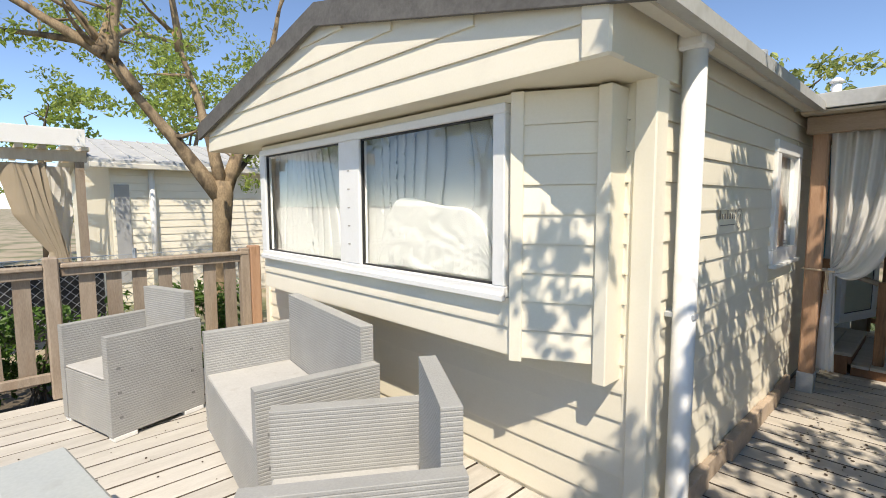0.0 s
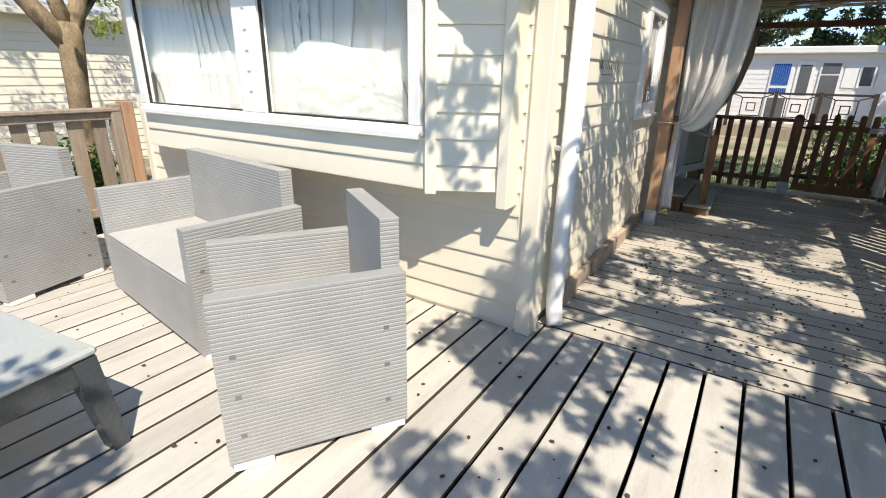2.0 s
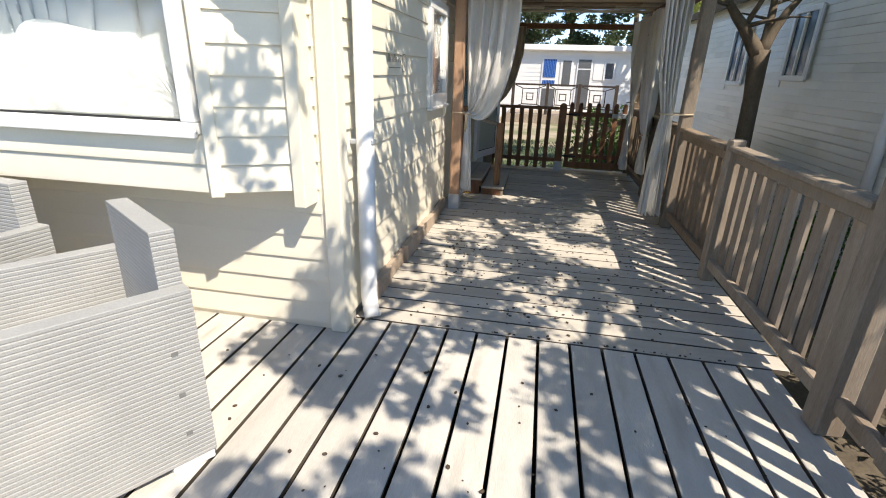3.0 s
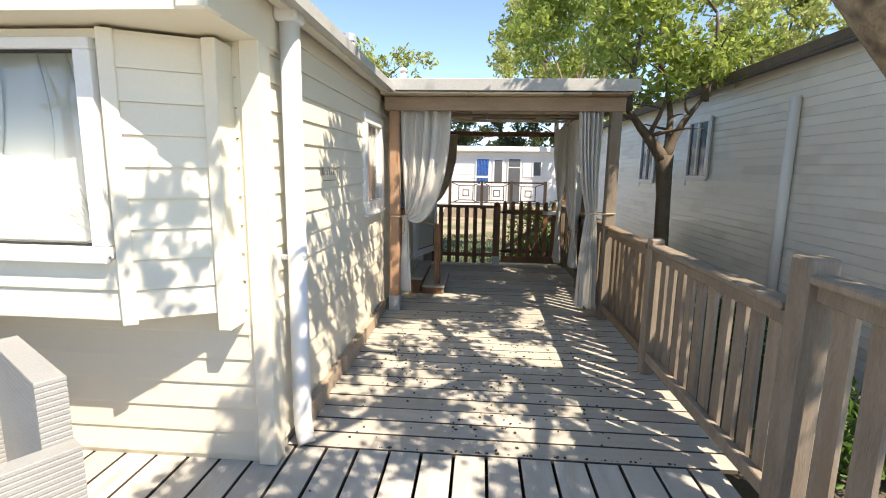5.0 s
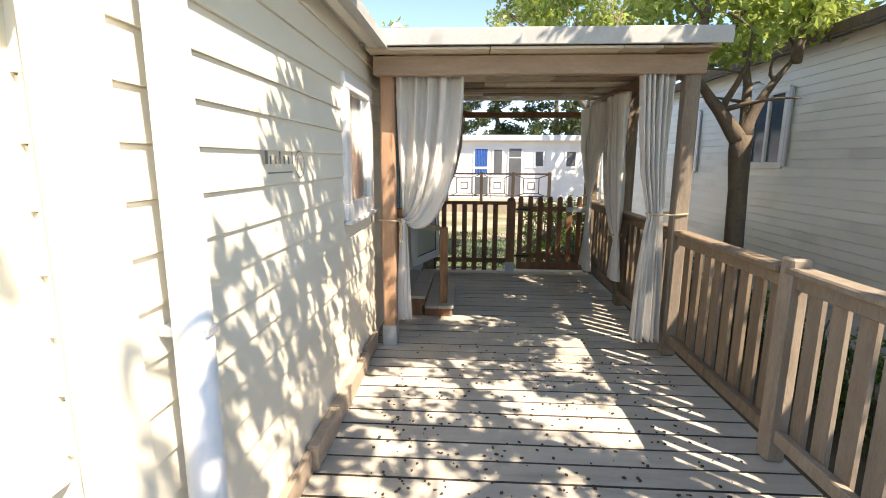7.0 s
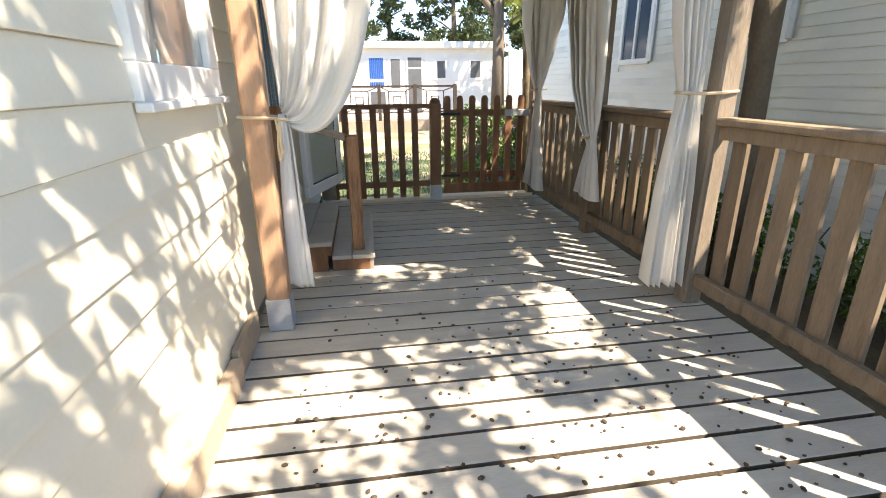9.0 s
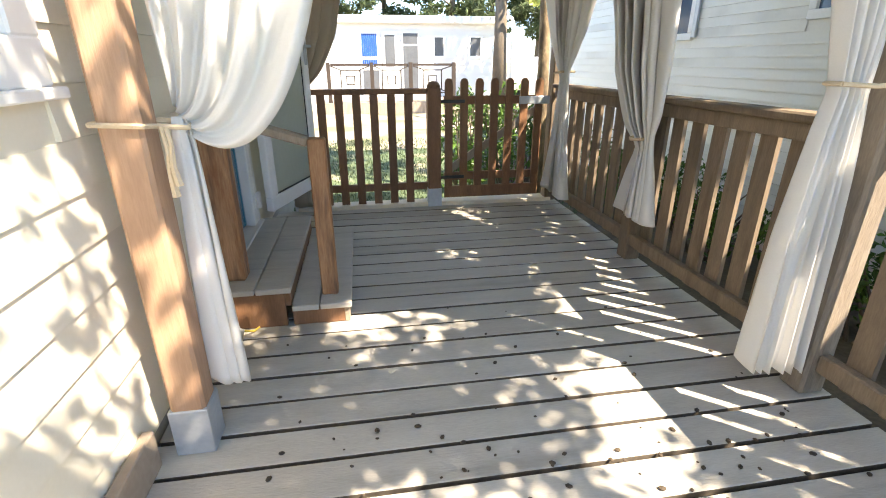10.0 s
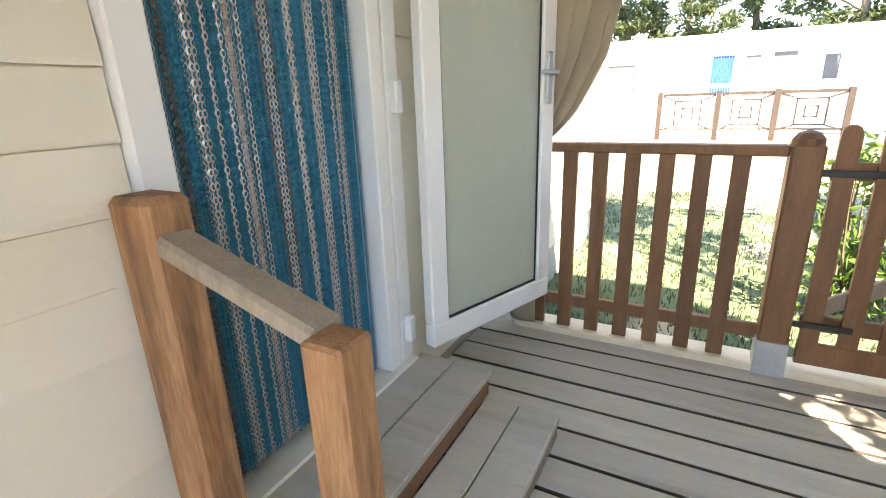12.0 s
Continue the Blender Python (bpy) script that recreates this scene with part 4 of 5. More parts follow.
curtain("pergola_curtain", "ecru canvas curtain knotted low at the middle post", [(2.03, 4.80, 5.42, 1.0), (1.5, 4.80, 5.38, 1.0), (1.1, 4.79, 5.25, 0.9), (0.87, 4.79, 5.05, 0.6), (0.77, 4.81, 4.92, 0.35), (0.70, 4.80, 4.93, 0.4), (0.55, 4.77, 4.97, 0.6), (0.33, 4.73, 5.02, 0.75)],
        6.0, 0.075, 13, MY, M_CLOTH, sag=0.08, sag_at=0.85, rope=rope)
rope = tubed([(2.05, 5.86, 1.05), (2.03, 5.94, 1.04), (2.06, 6.01, 1.04), (2.14, 6.00, 1.05), (2.15, 5.88, 1.05), (2.05, 5.86, 1.05)], 0.008, 6)
curtain("pergola_curtain", "ecru canvas curtain tied beside the garden gate", [(2.03, 5.55, 6.33, 1.0), (1.6, 5.56, 6.33, 1.0), (1.3, 5.70, 6.18, 0.8), (1.15, 5.80, 6.06, 0.6), (1.05, 5.87, 5.99, 0.35), (0.95, 5.86, 6.0, 0.4), (0.5, 5.81, 6.07, 0.7), (0.19, 5.77, 6.14, 0.9)],
        7, 0.062, 14, Matrix.Translation((2.10, 0, 0)) @ TURN, M_CLOTH, sag=0.05, sag_at=1.15, rope=rope)
curtain("pergola_curtain", "tan canvas curtain gathered at the back post", [(1.97, 0.16, 0.50, 1.0), (1.6, 0.16, 0.48, 1.0), (1.3, 0.16, 0.43, 0.8), (1.1, 0.16, 0.33, 0.6), (0.95, 0.17, 0.23, 0.35), (0.85, 0.17, 0.22, 0.3), (0.5, 0.17, 0.22, 0.3), (0.06, 0.17, 0.225, 0.3)],
        5, 0.035, 15, Matrix.Translation((0, 6.34, 0)), M_CLOTH2, sag=0.06, sag_at=1.1)


# ================================================================ terrace furniture
def ridged(bm, x0, x1, y0, y1, z0, z1, pitch=0.0165, inset=0.0015):
    """A woven panel: a block whose sides are stacked flat ribs."""
    n = max(2, int(round((z1 - z0) / pitch)))
    prev = None
    first = None
    for i in range(n):
        za, zb = z0 + (z1 - z0) * i / n, z0 + (z1 - z0) * (i + 1) / n
        for z, d in ((za + 0.0008, inset), (za + 0.0035, 0.0), (zb - 0.0035, 0.0), (zb - 0.0008, inset)):
            ring = [bm.verts.new(c) for c in ((x0 + d, y0 + d, z), (x1 - d, y0 + d, z), (x1 - d, y1 - d, z), (x0 + d, y1 - d, z))]
            if prev:
                for k in range(4):
                    bm.faces.new((prev[k], prev[(k + 1) % 4], ring[(k + 1) % 4], ring[k]))
            else:
                first = ring
            prev = ring
    bm.faces.new(first[::-1])
    bm.faces.new(prev)


def seat_unit(name, label, category, group, w, d, x, y, rz, arm_h=0.68, back_h=0.87):
    t = 0.062
    s = thing(name, x, y, 0, label, category, group, rz=rz)
    for sx in (-1, 1):
        xa, xb = sorted((sx * w / 2, sx * (w / 2 - t)))
        bm = bmesh.new()
        ridged(bm, xa, xb, -d / 2, d / 2, 0.03, arm_h)
        a = part("armrest", bm, M_RATTAN, s)
        for yy2 in (-d / 2 + 0.03, d / 2 - 0.11):
            for z in (0.14, 0.30, 0.46):
                part("clip", boxed(sx * w / 2 - 0.002, sx * w / 2 + 0.002, yy2 + 0.02, yy2 + 0.04, z, z + 0.016), M_CLIP, a)
    bm = bmesh.new()
    ridged(bm, -w / 2 + t + 0.002, w / 2 - t - 0.002, d / 2 - 0.075, d / 2 - 0.002, 0.03, back_h)
    part("backrest", bm, M_RATTAN, s)
    bm = bmesh.new()
    ridged(bm, -w / 2 + t + 0.002, w / 2 - t - 0.002, -d / 2 + 0.004, -d / 2 + 0.05, 0.03, 0.385)
    part("front_panel", bm, M_RATTAN, s)
    part("seat", boxed(-w / 2 + t + 0.002, w / 2 - t - 0.002, -d / 2 + 0.006, d / 2 - 0.08, 0.388, 0.405, 0.006), M_SEAT, s, "dusty flat resin seat")
    for sx in (-1, 1):
        for yy2 in (-d / 2 + 0.01, d / 2 - 0.15):
            part("foot", boxed(sx * (w / 2 - 0.032) - 0.035, sx * (w / 2 - 0.032) + 0.035, yy2, yy2 + 0.14, 0.0, 0.029, 0.003), M_WHITE, s, "pale plastic foot")
    return s


seat_unit("resin_armchair", "grey woven-resin armchair without cushion, turned outward", "armchair", "terrace lounge set", 0.64, 0.67, -0.562, 0.108, -33)
seat_unit("resin_armchair", "grey woven-resin armchair beside the railing", "armchair", "terrace lounge set", 0.66, 0.62, -3.10, -0.10, 16)
seat_unit("resin_sofa", "grey woven-resin two-seat sofa under the bay window", "sofa", "terrace lounge set", 1.25, 0.62, -1.79, 0.40, -7.5)
table = thing("coffee_table", -1.36, -0.86, 0, "slate-grey resin coffee table with splayed legs", "coffee table", "terrace lounge set", rz=8)
part("tabletop", boxed(-0.43, 0.43, -0.325, 0.325, 0.385, 0.42, 0.012), M_TABLETOP, table, "smooth pale grey top, sky sheen in its colour")
bm = bmesh.new()
for x0, x1, y0, y1 in ((-0.41, 0.41, -0.31, -0.285), (-0.41, 0.41, 0.285, 0.31), (-0.415, -0.39, -0.285, 0.285), (0.39, 0.415, -0.285, 0.285)):
    box(bm, x0, x1, y0, y1, 0.29, 0.384, 0.003)
part("apron", bm, M_TABLE, table)
for sx in (-1, 1):
    for sy in (-1, 1):
        bm = bmesh.new()
        o = [(0.335, 0.384), (0.425, 0.384), (0.47, 0.0), (0.405, 0.0)]
        a = [bm.verts.new((sx * u, sy * (0.315 if z > 0.1 else 0.335), z)) for u, z in o]
        b = [bm.verts.new((sx * u, sy * (0.235 if z > 0.1 else 0.275), z)) for u, z in o]
        bm.faces.new(a)
        bm.faces.new(b[::-1])
        for k in range(4):
            bm.faces.new((a[k], b[k], b[(k + 1) % 4], a[(k + 1) % 4]))
        bmesh.ops.recalc_face_normals(bm, faces=bm.faces)
        part("leg", bm, M_TABLE, table)

# short white vent pipe standing at the roof corner
vent = thing("vent_pipe", 0.11, 4.45, PZ + 0.185, "short white plastic vent pipe on the pergola roof", "vent pipe")
part("pipe", tubed([(0, 0, 0), (0, 0, 0.27)], 0.036, 14), M_WHITE, vent, smooth=True)
part("collar", tubed([(0, 0, 0), (0, 0, 0.03)], [0.06, 0.045], 14), M_GUTTER, vent, smooth=True)
part("cowl", tubed([(0, 0, 0.27), (0, 0, 0.283), (0, 0, 0.31)], [0.05, 0.052, 0.02], 14), M_WHITE, vent, smooth=True)


# ================================================================ trees and planting
def tree(name, label, base, trunk, limbs, clumps, leaves, leaf_size, seed, bark, leafmat, shape=0.7, clear=None, dead=0):
    """trunk: points and radii; limbs: (start, end, radius, bend)."""
    t = thing(name, base[0], base[1], base[2], label, "tree")
    off = Vector(base)
    part("trunk", tubed([Vector(p) - off for p, r in trunk], [r for p, r in trunk], 12), bark, t, smooth=True)
    bm = bmesh.new()
    for i, (a, b, r, bend) in enumerate(limbs):
        pts = limb(Vector(a) - off, Vector(b) - off, bend, seed * 31 + i)
        n = len(pts)
        tube(bm, pts, [max(0.006, r * (1 - 0.75 * k / (n - 1))) for k in range(n)], 8)
        rr = random.Random(seed * 77 + i)
        for k in range(3, n, 2):
            q = pts[k] + Vector((rr.uniform(-1, 1), rr.uniform(-1, 1), rr.uniform(-0.1, 0.9))) * 0.45
            tube(bm, limb(pts[k], q, 0.05, seed + k, 4), [r * 0.35, r * 0.28, r * 0.2, r * 0.13, r * 0.06], 5)
    part("branchwork", bm, bark, t, smooth=True)
    leaf_cloud("crown", leafmat, t, [((Vector(c) - off)[:], r) for c, r in clumps], leaves, leaf_size, seed, shape, clear=(lambda x, y, z: clear(x + off.x, y + off.y, z + off.z)) if clear else None)
    return t


def clumps_in(lo, hi, n, r, seed):
    rng = random.Random(seed)
    return [((rng.uniform(lo[0], hi[0]), rng.uniform(lo[1], hi[1]), rng.uniform(lo[2], hi[2])), (r * rng.uniform(0.6, 1.3), r * rng.uniform(0.6, 1.3), r * rng.uniform(0.4, 0.9))) for _ in range(n)]


# forked tree beyond the left railing: pale limbs, thin leaves
tree("forked_tree", "pale-barked forked tree with sparse leaves behind the railing", (-4.65, 1.03, -0.25),
     [((-4.65, 1.03, -0.25), 0.13), ((-4.64, 1.03, 0.5), 0.10), ((-4.62, 1.05, 1.1), 0.09), ((-4.6, 1.08, 1.6), 0.105), ((-4.6, 1.09, 1.75), 0.09)],
     [((-4.6, 1.07, 1.55), (-4.7, 0.05, 2.95), 0.095, 0.08), ((-4.7, 0.35, 2.6), (-4.75, -0.25, 3.5), 0.075, 0.06), ((-4.7, 0.15, 2.85), (-4.6, 0.25, 3.7), 0.06, 0.06),
      ((-4.6, 1.1, 1.65), (-4.8, 1.75, 3.1), 0.085, 0.05), ((-4.78, 1.7, 2.9), (-4.5, 1.8, 3.9), 0.05, 0.05), ((-4.6, 1.08, 1.7), (-4.9, 0.75, 3.3), 0.075, 0.06), ((-4.88, 0.8, 3.1), (-4.8, 0.6, 4.3), 0.045, 0.06), ((-4.72, 0.1, 2.9), (-4.7, 0.45, 3.9), 0.07, 0.05), ((-4.7, 0.1, 2.9), (-5.0, -0.9, 3.5), 0.06, 0.06),
      ((-4.6, 1.09, 1.65), (-4.75, 1.65, 2.3), 0.05, 0.05), ((-4.75, 0.0, 3.0), (-5.4, -0.9, 3.1), 0.04, 0.08), ((-4.72, 0.1, 2.9), (-6.9, 0.9, 3.9), 0.06, 0.1), ((-6.2, 0.7, 3.6), (-7.8, 1.9, 4.0), 0.035, 0.08)],
     clumps_in((-5.8, -1.6, 2.2), (-4.3, 1.7, 4.2), 44, 0.26, 21) + clumps_in((-8.2, -0.3, 3.2), (-6.0, 2.8, 4.3), 34, 0.28, 25) + clumps_in((-4.9, 1.3, 1.7), (-4.5, 1.6, 2.1), 4, 0.2, 22), 9000, 0.062, 21, M_BARK, M_LEAF, 0.45)

# tree standing behind the walkway fence
tree("walkway_tree", "dark-trunked broad-leaved tree behind the walkway fence", (2.98, 4.45, -0.25),
     [((2.98, 4.45, -0.25), 0.095), ((2.98, 4.45, 0.6), 0.078), ((2.96, 4.45, 1.2), 0.074), ((2.94, 4.45, 1.5), 0.085), ((2.94, 4.45, 1.64), 0.085)],
     [((2.94, 4.45, 1.58), (2.42, 4.40, 2.2), 0.075, 0.05), ((2.94, 4.45, 1.6), (3.28, 4.45, 2.25), 0.06, 0.06), ((2.95, 4.45, 1.62), (2.88, 4.6, 2.6), 0.05, 0.08),
      ((3.28, 4.45, 2.2), (3.35, 4.5, 3.1), 0.045, 0.06), ((2.5, 4.4, 2.1), (2.6, 4.3, 3.0), 0.05, 0.06), ((2.88, 4.58, 2.5), (2.95, 4.7, 3.4), 0.035, 0.06), ((2.75, 4.45, 1.85), (2.8, 4.2, 2.4), 0.03, 0.05)],
     clumps_in((2.2, 4.1, 2.55), (3.9, 5.4, 4.2), 34, 0.36, 31) + clumps_in((2.6, 4.2, 2.3), (3.6, 4.9, 2.7), 8, 0.25, 33), 6200, 0.082, 31, M_BARKD, M_LEAF, 0.62)

# leaning tree on the near right whose canopy shades terrace and walkway
def open_sky(x, y, z):
    return z < 2.75 + max(0.0, (y - 1.6)) * 0.36 or (x < 0.35 and y > 2.6)


CANOPY = (clumps_in((0.4, -0.3, 2.95), (2.6, 2.2, 3.9), 33, 0.25, 41)
          + clumps_in((1.6, -2.0, 2.95), (3.2, 0.2, 3.9), 25, 0.27, 42)
          + clumps_in((1.8, 0.6, 3.05), (3.4, 3.2, 4.1), 16, 0.27, 43)
          + clumps_in((1.4, 1.7, 3.25), (2.9, 2.5, 3.9), 11, 0.22, 47)
          + clumps_in((1.5, 2.2, 3.3), (3.0, 2.95, 3.9), 20, 0.22, 48)
          + clumps_in((2.8, 2.75, 3.35), (3.4, 3.35, 3.8), 8, 0.2, 49)
          + clumps_in((1.3, -0.9, 3.0), (1.9, -0.2, 3.5), 6, 0.22, 50)
          + clumps_in((0.5, 2.0, 3.3), (1.8, 2.9, 4.0), 8, 0.24, 44)
          + clumps_in((2.5, 3.0, 3.45), (3.3, 3.7, 4.0), 12, 0.25, 45)
          + clumps_in((0.08, -2.45, 3.0), (0.42, -1.95, 3.4), 4, 0.20, 46)
          + clumps_in((1.8, -0.2, 3.1), (3.5, 0.6, 3.7), 8, 0.26, 52)
          + clumps_in((2.3, 1.8, 3.4), (3.2, 2.8, 3.9), 10, 0.20, 53) + clumps_in((1.5, -0.3, 3.1), (2.3, 0.9, 3.7), 9, 0.20, 54)
          + clumps_in((1.0, -0.75, 3.0), (1.7, -0.05, 3.6), 7, 0.19, 55) + clumps_in((0.9, 2.3, 3.35), (1.6, 3.0, 3.9), 6, 0.19, 56))
tree("leaning_tree", "leaning tree with a pale limb over the fence", (3.25, 0.55, -0.25),
     [((3.25, 0.55, -0.25), 0.16), ((3.2, 0.75, 0.6), 0.14), ((3.05, 1.0, 1.3), 0.13), ((2.75, 1.28, 1.95), 0.115), ((2.45, 1.35, 2.35), 0.10)],
     [((2.5, 1.34, 2.3), (1.6, 1.2, 3.2), 0.085, 0.08), ((2.5, 1.34, 2.3), (2.2, 0.2, 3.3), 0.07, 0.1), ((2.6, 1.3, 2.2), (3.1, -0.8, 3.3), 0.07, 0.1), ((1.8, 1.25, 3.0), (0.8, 1.6, 3.5), 0.045, 0.08),
      ((1.8, 1.25, 3.0), (1.4, 0.0, 3.5), 0.045, 0.08), ((2.3, 0.5, 3.1), (1.8, -1.0, 3.5), 0.04, 0.08), ((2.4, 1.35, 2.5), (2.3, 2.6, 3.5), 0.06, 0.1)],
     [((cx + 0.46, cy - 0.13, cz), cr) for k, ((cx, cy, cz), cr) in enumerate(CANOPY) if k % 2 or not (1.75 < cx < 3.05 and 1.1 < cy < 2.0)], 18600, 0.082, 41, M_BARK, M_LEAF, 0.75, clear=open_sky)

# pale poplar-like trees behind, pines on the horizon
for i, (x, y, h, n) in enumerate(((9.2, 13.4, 6.4, 6200), (8.9, 9.0, 5.6, 5200), (7.5, 12.5, 6.5, 3000), (-3.0, 11.5, 4.6, 1400), (-1.4, 12.0, 4.3, 1200))):
    tree("poplar", "yellow-green broad-leaved tree behind the homes", (x, y, -0.25), [((x, y, -0.25), 0.16), ((x + 0.05, y, 1.5), 0.13), ((x, y, 3.0), 0.10)],
         [((x, y, 2.4), (x - 0.8, y - 0.3, h - 1.2), 0.07, 0.1), ((x, y, 2.8), (x + 0.7, y + 0.2, h - 1.0), 0.07, 0.1), ((x, y, 2.9), (x, y, h - 0.4), 0.08, 0.1)],
         clumps_in((x - 1.5, y - 1.1, h - 3.2 if x > 0 else h - 1.6), (x + 1.5, y + 1.1, h), 42 if x > 0 else 24, 0.42, 51 + i), int(n * 1.4), 0.14, 51 + i, M_BARKD, M_LEAF2, 0.6)
rp = random.Random(61)
pines = []
for i in range(17):
    x, y, h = -16 + i * 2.6 + rp.uniform(-0.8, 0.8), 27 + rp.uniform(-2, 5), rp.uniform(6.0, 7.2)
    tree("pine_tree", "tall dark pine on the far side of the lane", (x, y, -0.25), [((x, y, -0.25), 0.2), ((x + 0.1, y, 2.5), 0.17), ((x, y, h - 1), 0.06)],
         [((x, y, 2.6 + k * 0.8), (x + rp.uniform(-1.4, 1.4), y + rp.uniform(-1, 1), 3.2 + k * 0.8), 0.05, 0.1) for k in range(4)],
         clumps_in((x - 1.4, y - 1.0, 2.4), (x + 1.4, y + 1.0, h), 36, 0.6, 71 + i), 5000, 0.28, 71 + i, M_BARKD, M_PINE, 0.35)
# left-hand distance
for i, (x, y, h) in enumerate(((-16.0, -3.5, 4.6), (-18.0, 0.5, 5.4), (-14.0, 3.5, 5.5), (-20.0, 5.0, 6.0), (-12.5, 6.0, 5.5))):
    tree("poplar", "broad-leaved tree behind the neighbouring home", (x, y, -0.25), [((x, y, -0.25), 0.16), ((x, y, 1.5), 0.13), ((x, y, 3.0), 0.10)],
         [((x, y, 2.4), (x - 0.8, y - 0.3, h - 1.2), 0.07, 0.1), ((x, y, 2.8), (x + 0.7, y + 0.2, h - 1.0), 0.07, 0.1)],
         clumps_in((x - 1.5, y - 1.5, 1.0), (x + 1.5, y + 1.5, h), 26, 0.5, 91 + i), 2600, 0.16, 91 + i, M_BARKD, M_LEAF, 0.6)
# row of trees beyond the terrace, mirrored in the bay window
for i, (x, y, h) in enumerate(((-9.5, -9.0, 5.4), (-6.2, -10.5, 6.2), (-3.0, -9.5, 5.6), (0.5, -11.0, 6.0))):
    tree("poplar", "broad-leaved tree across the path from the terrace", (x, y, -0.25), [((x, y, -0.25), 0.16), ((x, y, 1.5), 0.13), ((x, y, 3.0), 0.10)],
         [((x, y, 2.4), (x - 0.8, y - 0.3, h - 1.2), 0.07, 0.1), ((x, y, 2.8), (x + 0.7, y + 0.2, h - 1.0), 0.07, 0.1)],
         clumps_in((x - 1.7, y - 1.5, 1.6), (x + 1.7, y + 1.5, h), 30, 0.5, 191 + i), 3000, 0.17, 191 + i, M_BARKD, M_LEAF, 0.6)
# lane-side tree whose yellow-green crown stands above the pergola
tree("lane_tree", "tall lane-side tree with a yellow-green crown", (4.85, 17.3, -0.25), [((4.85, 17.3, -0.25), 0.24), ((4.83, 17.3, 1.5), 0.19), ((4.8, 17.3, 3.5), 0.15)],
     [((4.8, 17.3, 2.9), (3.0, 18.6, 6.0), 0.11, 0.15), ((4.8, 17.3, 3.2), (6.0, 18.9, 6.2), 0.10, 0.15), ((4.8, 17.3, 3.3), (4.4, 19.2, 7.4), 0.12, 0.15), ((3.4, 18.3, 5.5), (2.0, 19.0, 6.6), 0.06, 0.12), ((4.8, 17.3, 2.6), (5.9, 17.0, 3.3), 0.05, 0.1)],
     clumps_in((1.5, 18.2, 4.6), (6.4, 20.8, 8.6), 85, 0.55, 99) + clumps_in((4.9, 16.8, 2.6), (6.3, 17.6, 3.9), 14, 0.36, 98), 12000, 0.17, 99, M_BARKD, M_LEAF2, 0.55)
tree("gate_tree", "slender grey-barked tree beyond the garden gate", (2.42, 7.12, -0.25), [((2.42, 7.12, -0.25), 0.062), ((2.40, 7.12, 0.8), 0.052), ((2.36, 7.1, 1.6), 0.048), ((2.38, 7.1, 2.5), 0.04)],
     [((2.38, 7.1, 2.4), (2.0, 7.2, 3.4), 0.03, 0.06), ((2.38, 7.1, 2.45), (2.7, 7.0, 3.5), 0.03, 0.06), ((2.37, 7.1, 2.0), (2.6, 7.3, 2.7), 0.02, 0.05)],
     clumps_in((1.3, 6.9, 3.2), (3.5, 8.9, 5.0), 46, 0.33, 97), 6500, 0.10, 97, M_BARK, M_LEAF, 0.6)


def shrub(x, y, z, rx, ry, rz, n, seed, label, size=0.06, mat=M_HEDGE):
    s = thing("shrub", x, y, z, label, "shrub", "shrubs")
    rng = random.Random(seed)
    bm = bmesh.new()
    for k in range(7):
        tube(bm, limb((rng.uniform(-0.3, 0.3) * rx, rng.uniform(-0.3, 0.3) * ry, 0), (rng.uniform(-0.8, 0.8) * rx, rng.uniform(-0.8, 0.8) * ry, rz * 1.5), 0.03, seed + k, 4), [0.012, 0.01, 0.008, 0.006, 0.004], 5)
    part("stem", bm, M_BARKD, s)
    cl = [((rng.uniform(-0.7, 0.7) * rx, rng.uniform(-0.7, 0.7) * ry, rng.uniform(0.4, 1.6) * rz), (rx * 0.4, ry * 0.4, rz * 0.4)) for _ in range(14)]
    leaf_cloud("foliage", mat, s, cl, n, size, seed, 0.4)
    return s


for i in range(8):
    shrub(-4.35 - (i % 2) * 0.2, 0.95 - i * 0.5, -0.25, 0.30, 0.34, 0.52, 900, 110 + i, "bright green shrub behind the terrace railing", 0.075)
for i in range(9):
    shrub(2.85 + (i % 2) * 0.15, 1.6 - i * 0.55, -0.25, 0.28, 0.32, 0.36, 480, 130 + i, "green shrub between fence and neighbouring home", 0.07)
for i in range(10):
    shrub(3.12 + (i % 2) * 0.12, 1.8 + i * 0.62, -0.25, 0.24, 0.4, 0.36, 650, 150 + i, "low dark shrub along the neighbouring wall", 0.06)
for i, (x, y) in enumerate(((1.75, 7.7), (2.15, 7.5), (2.5, 7.9), (2.0, 8.3))):
    shrub(x, y, -0.25, 0.32, 0.3, 0.6, 620, 160 + i, "leafy bush growing behind the garden gate", 0.075)
soil = tagged(new("planting_bed", finish("planting_bed", boxed(2.32, 3.64, -3.4, 9.5, -0.26, -0.235), M_DARKSOIL)), "dark leaf-littered strip between fence and home", "ground", kind="structure")
soil2 = tagged(new("planting_bed_left", finish("planting_bed_left", boxed(-6.2, -3.92, -3.4, 4.0, -0.26, -0.235), M_DARKSOIL)), "shaded soil behind the railing", "ground", kind="structure")

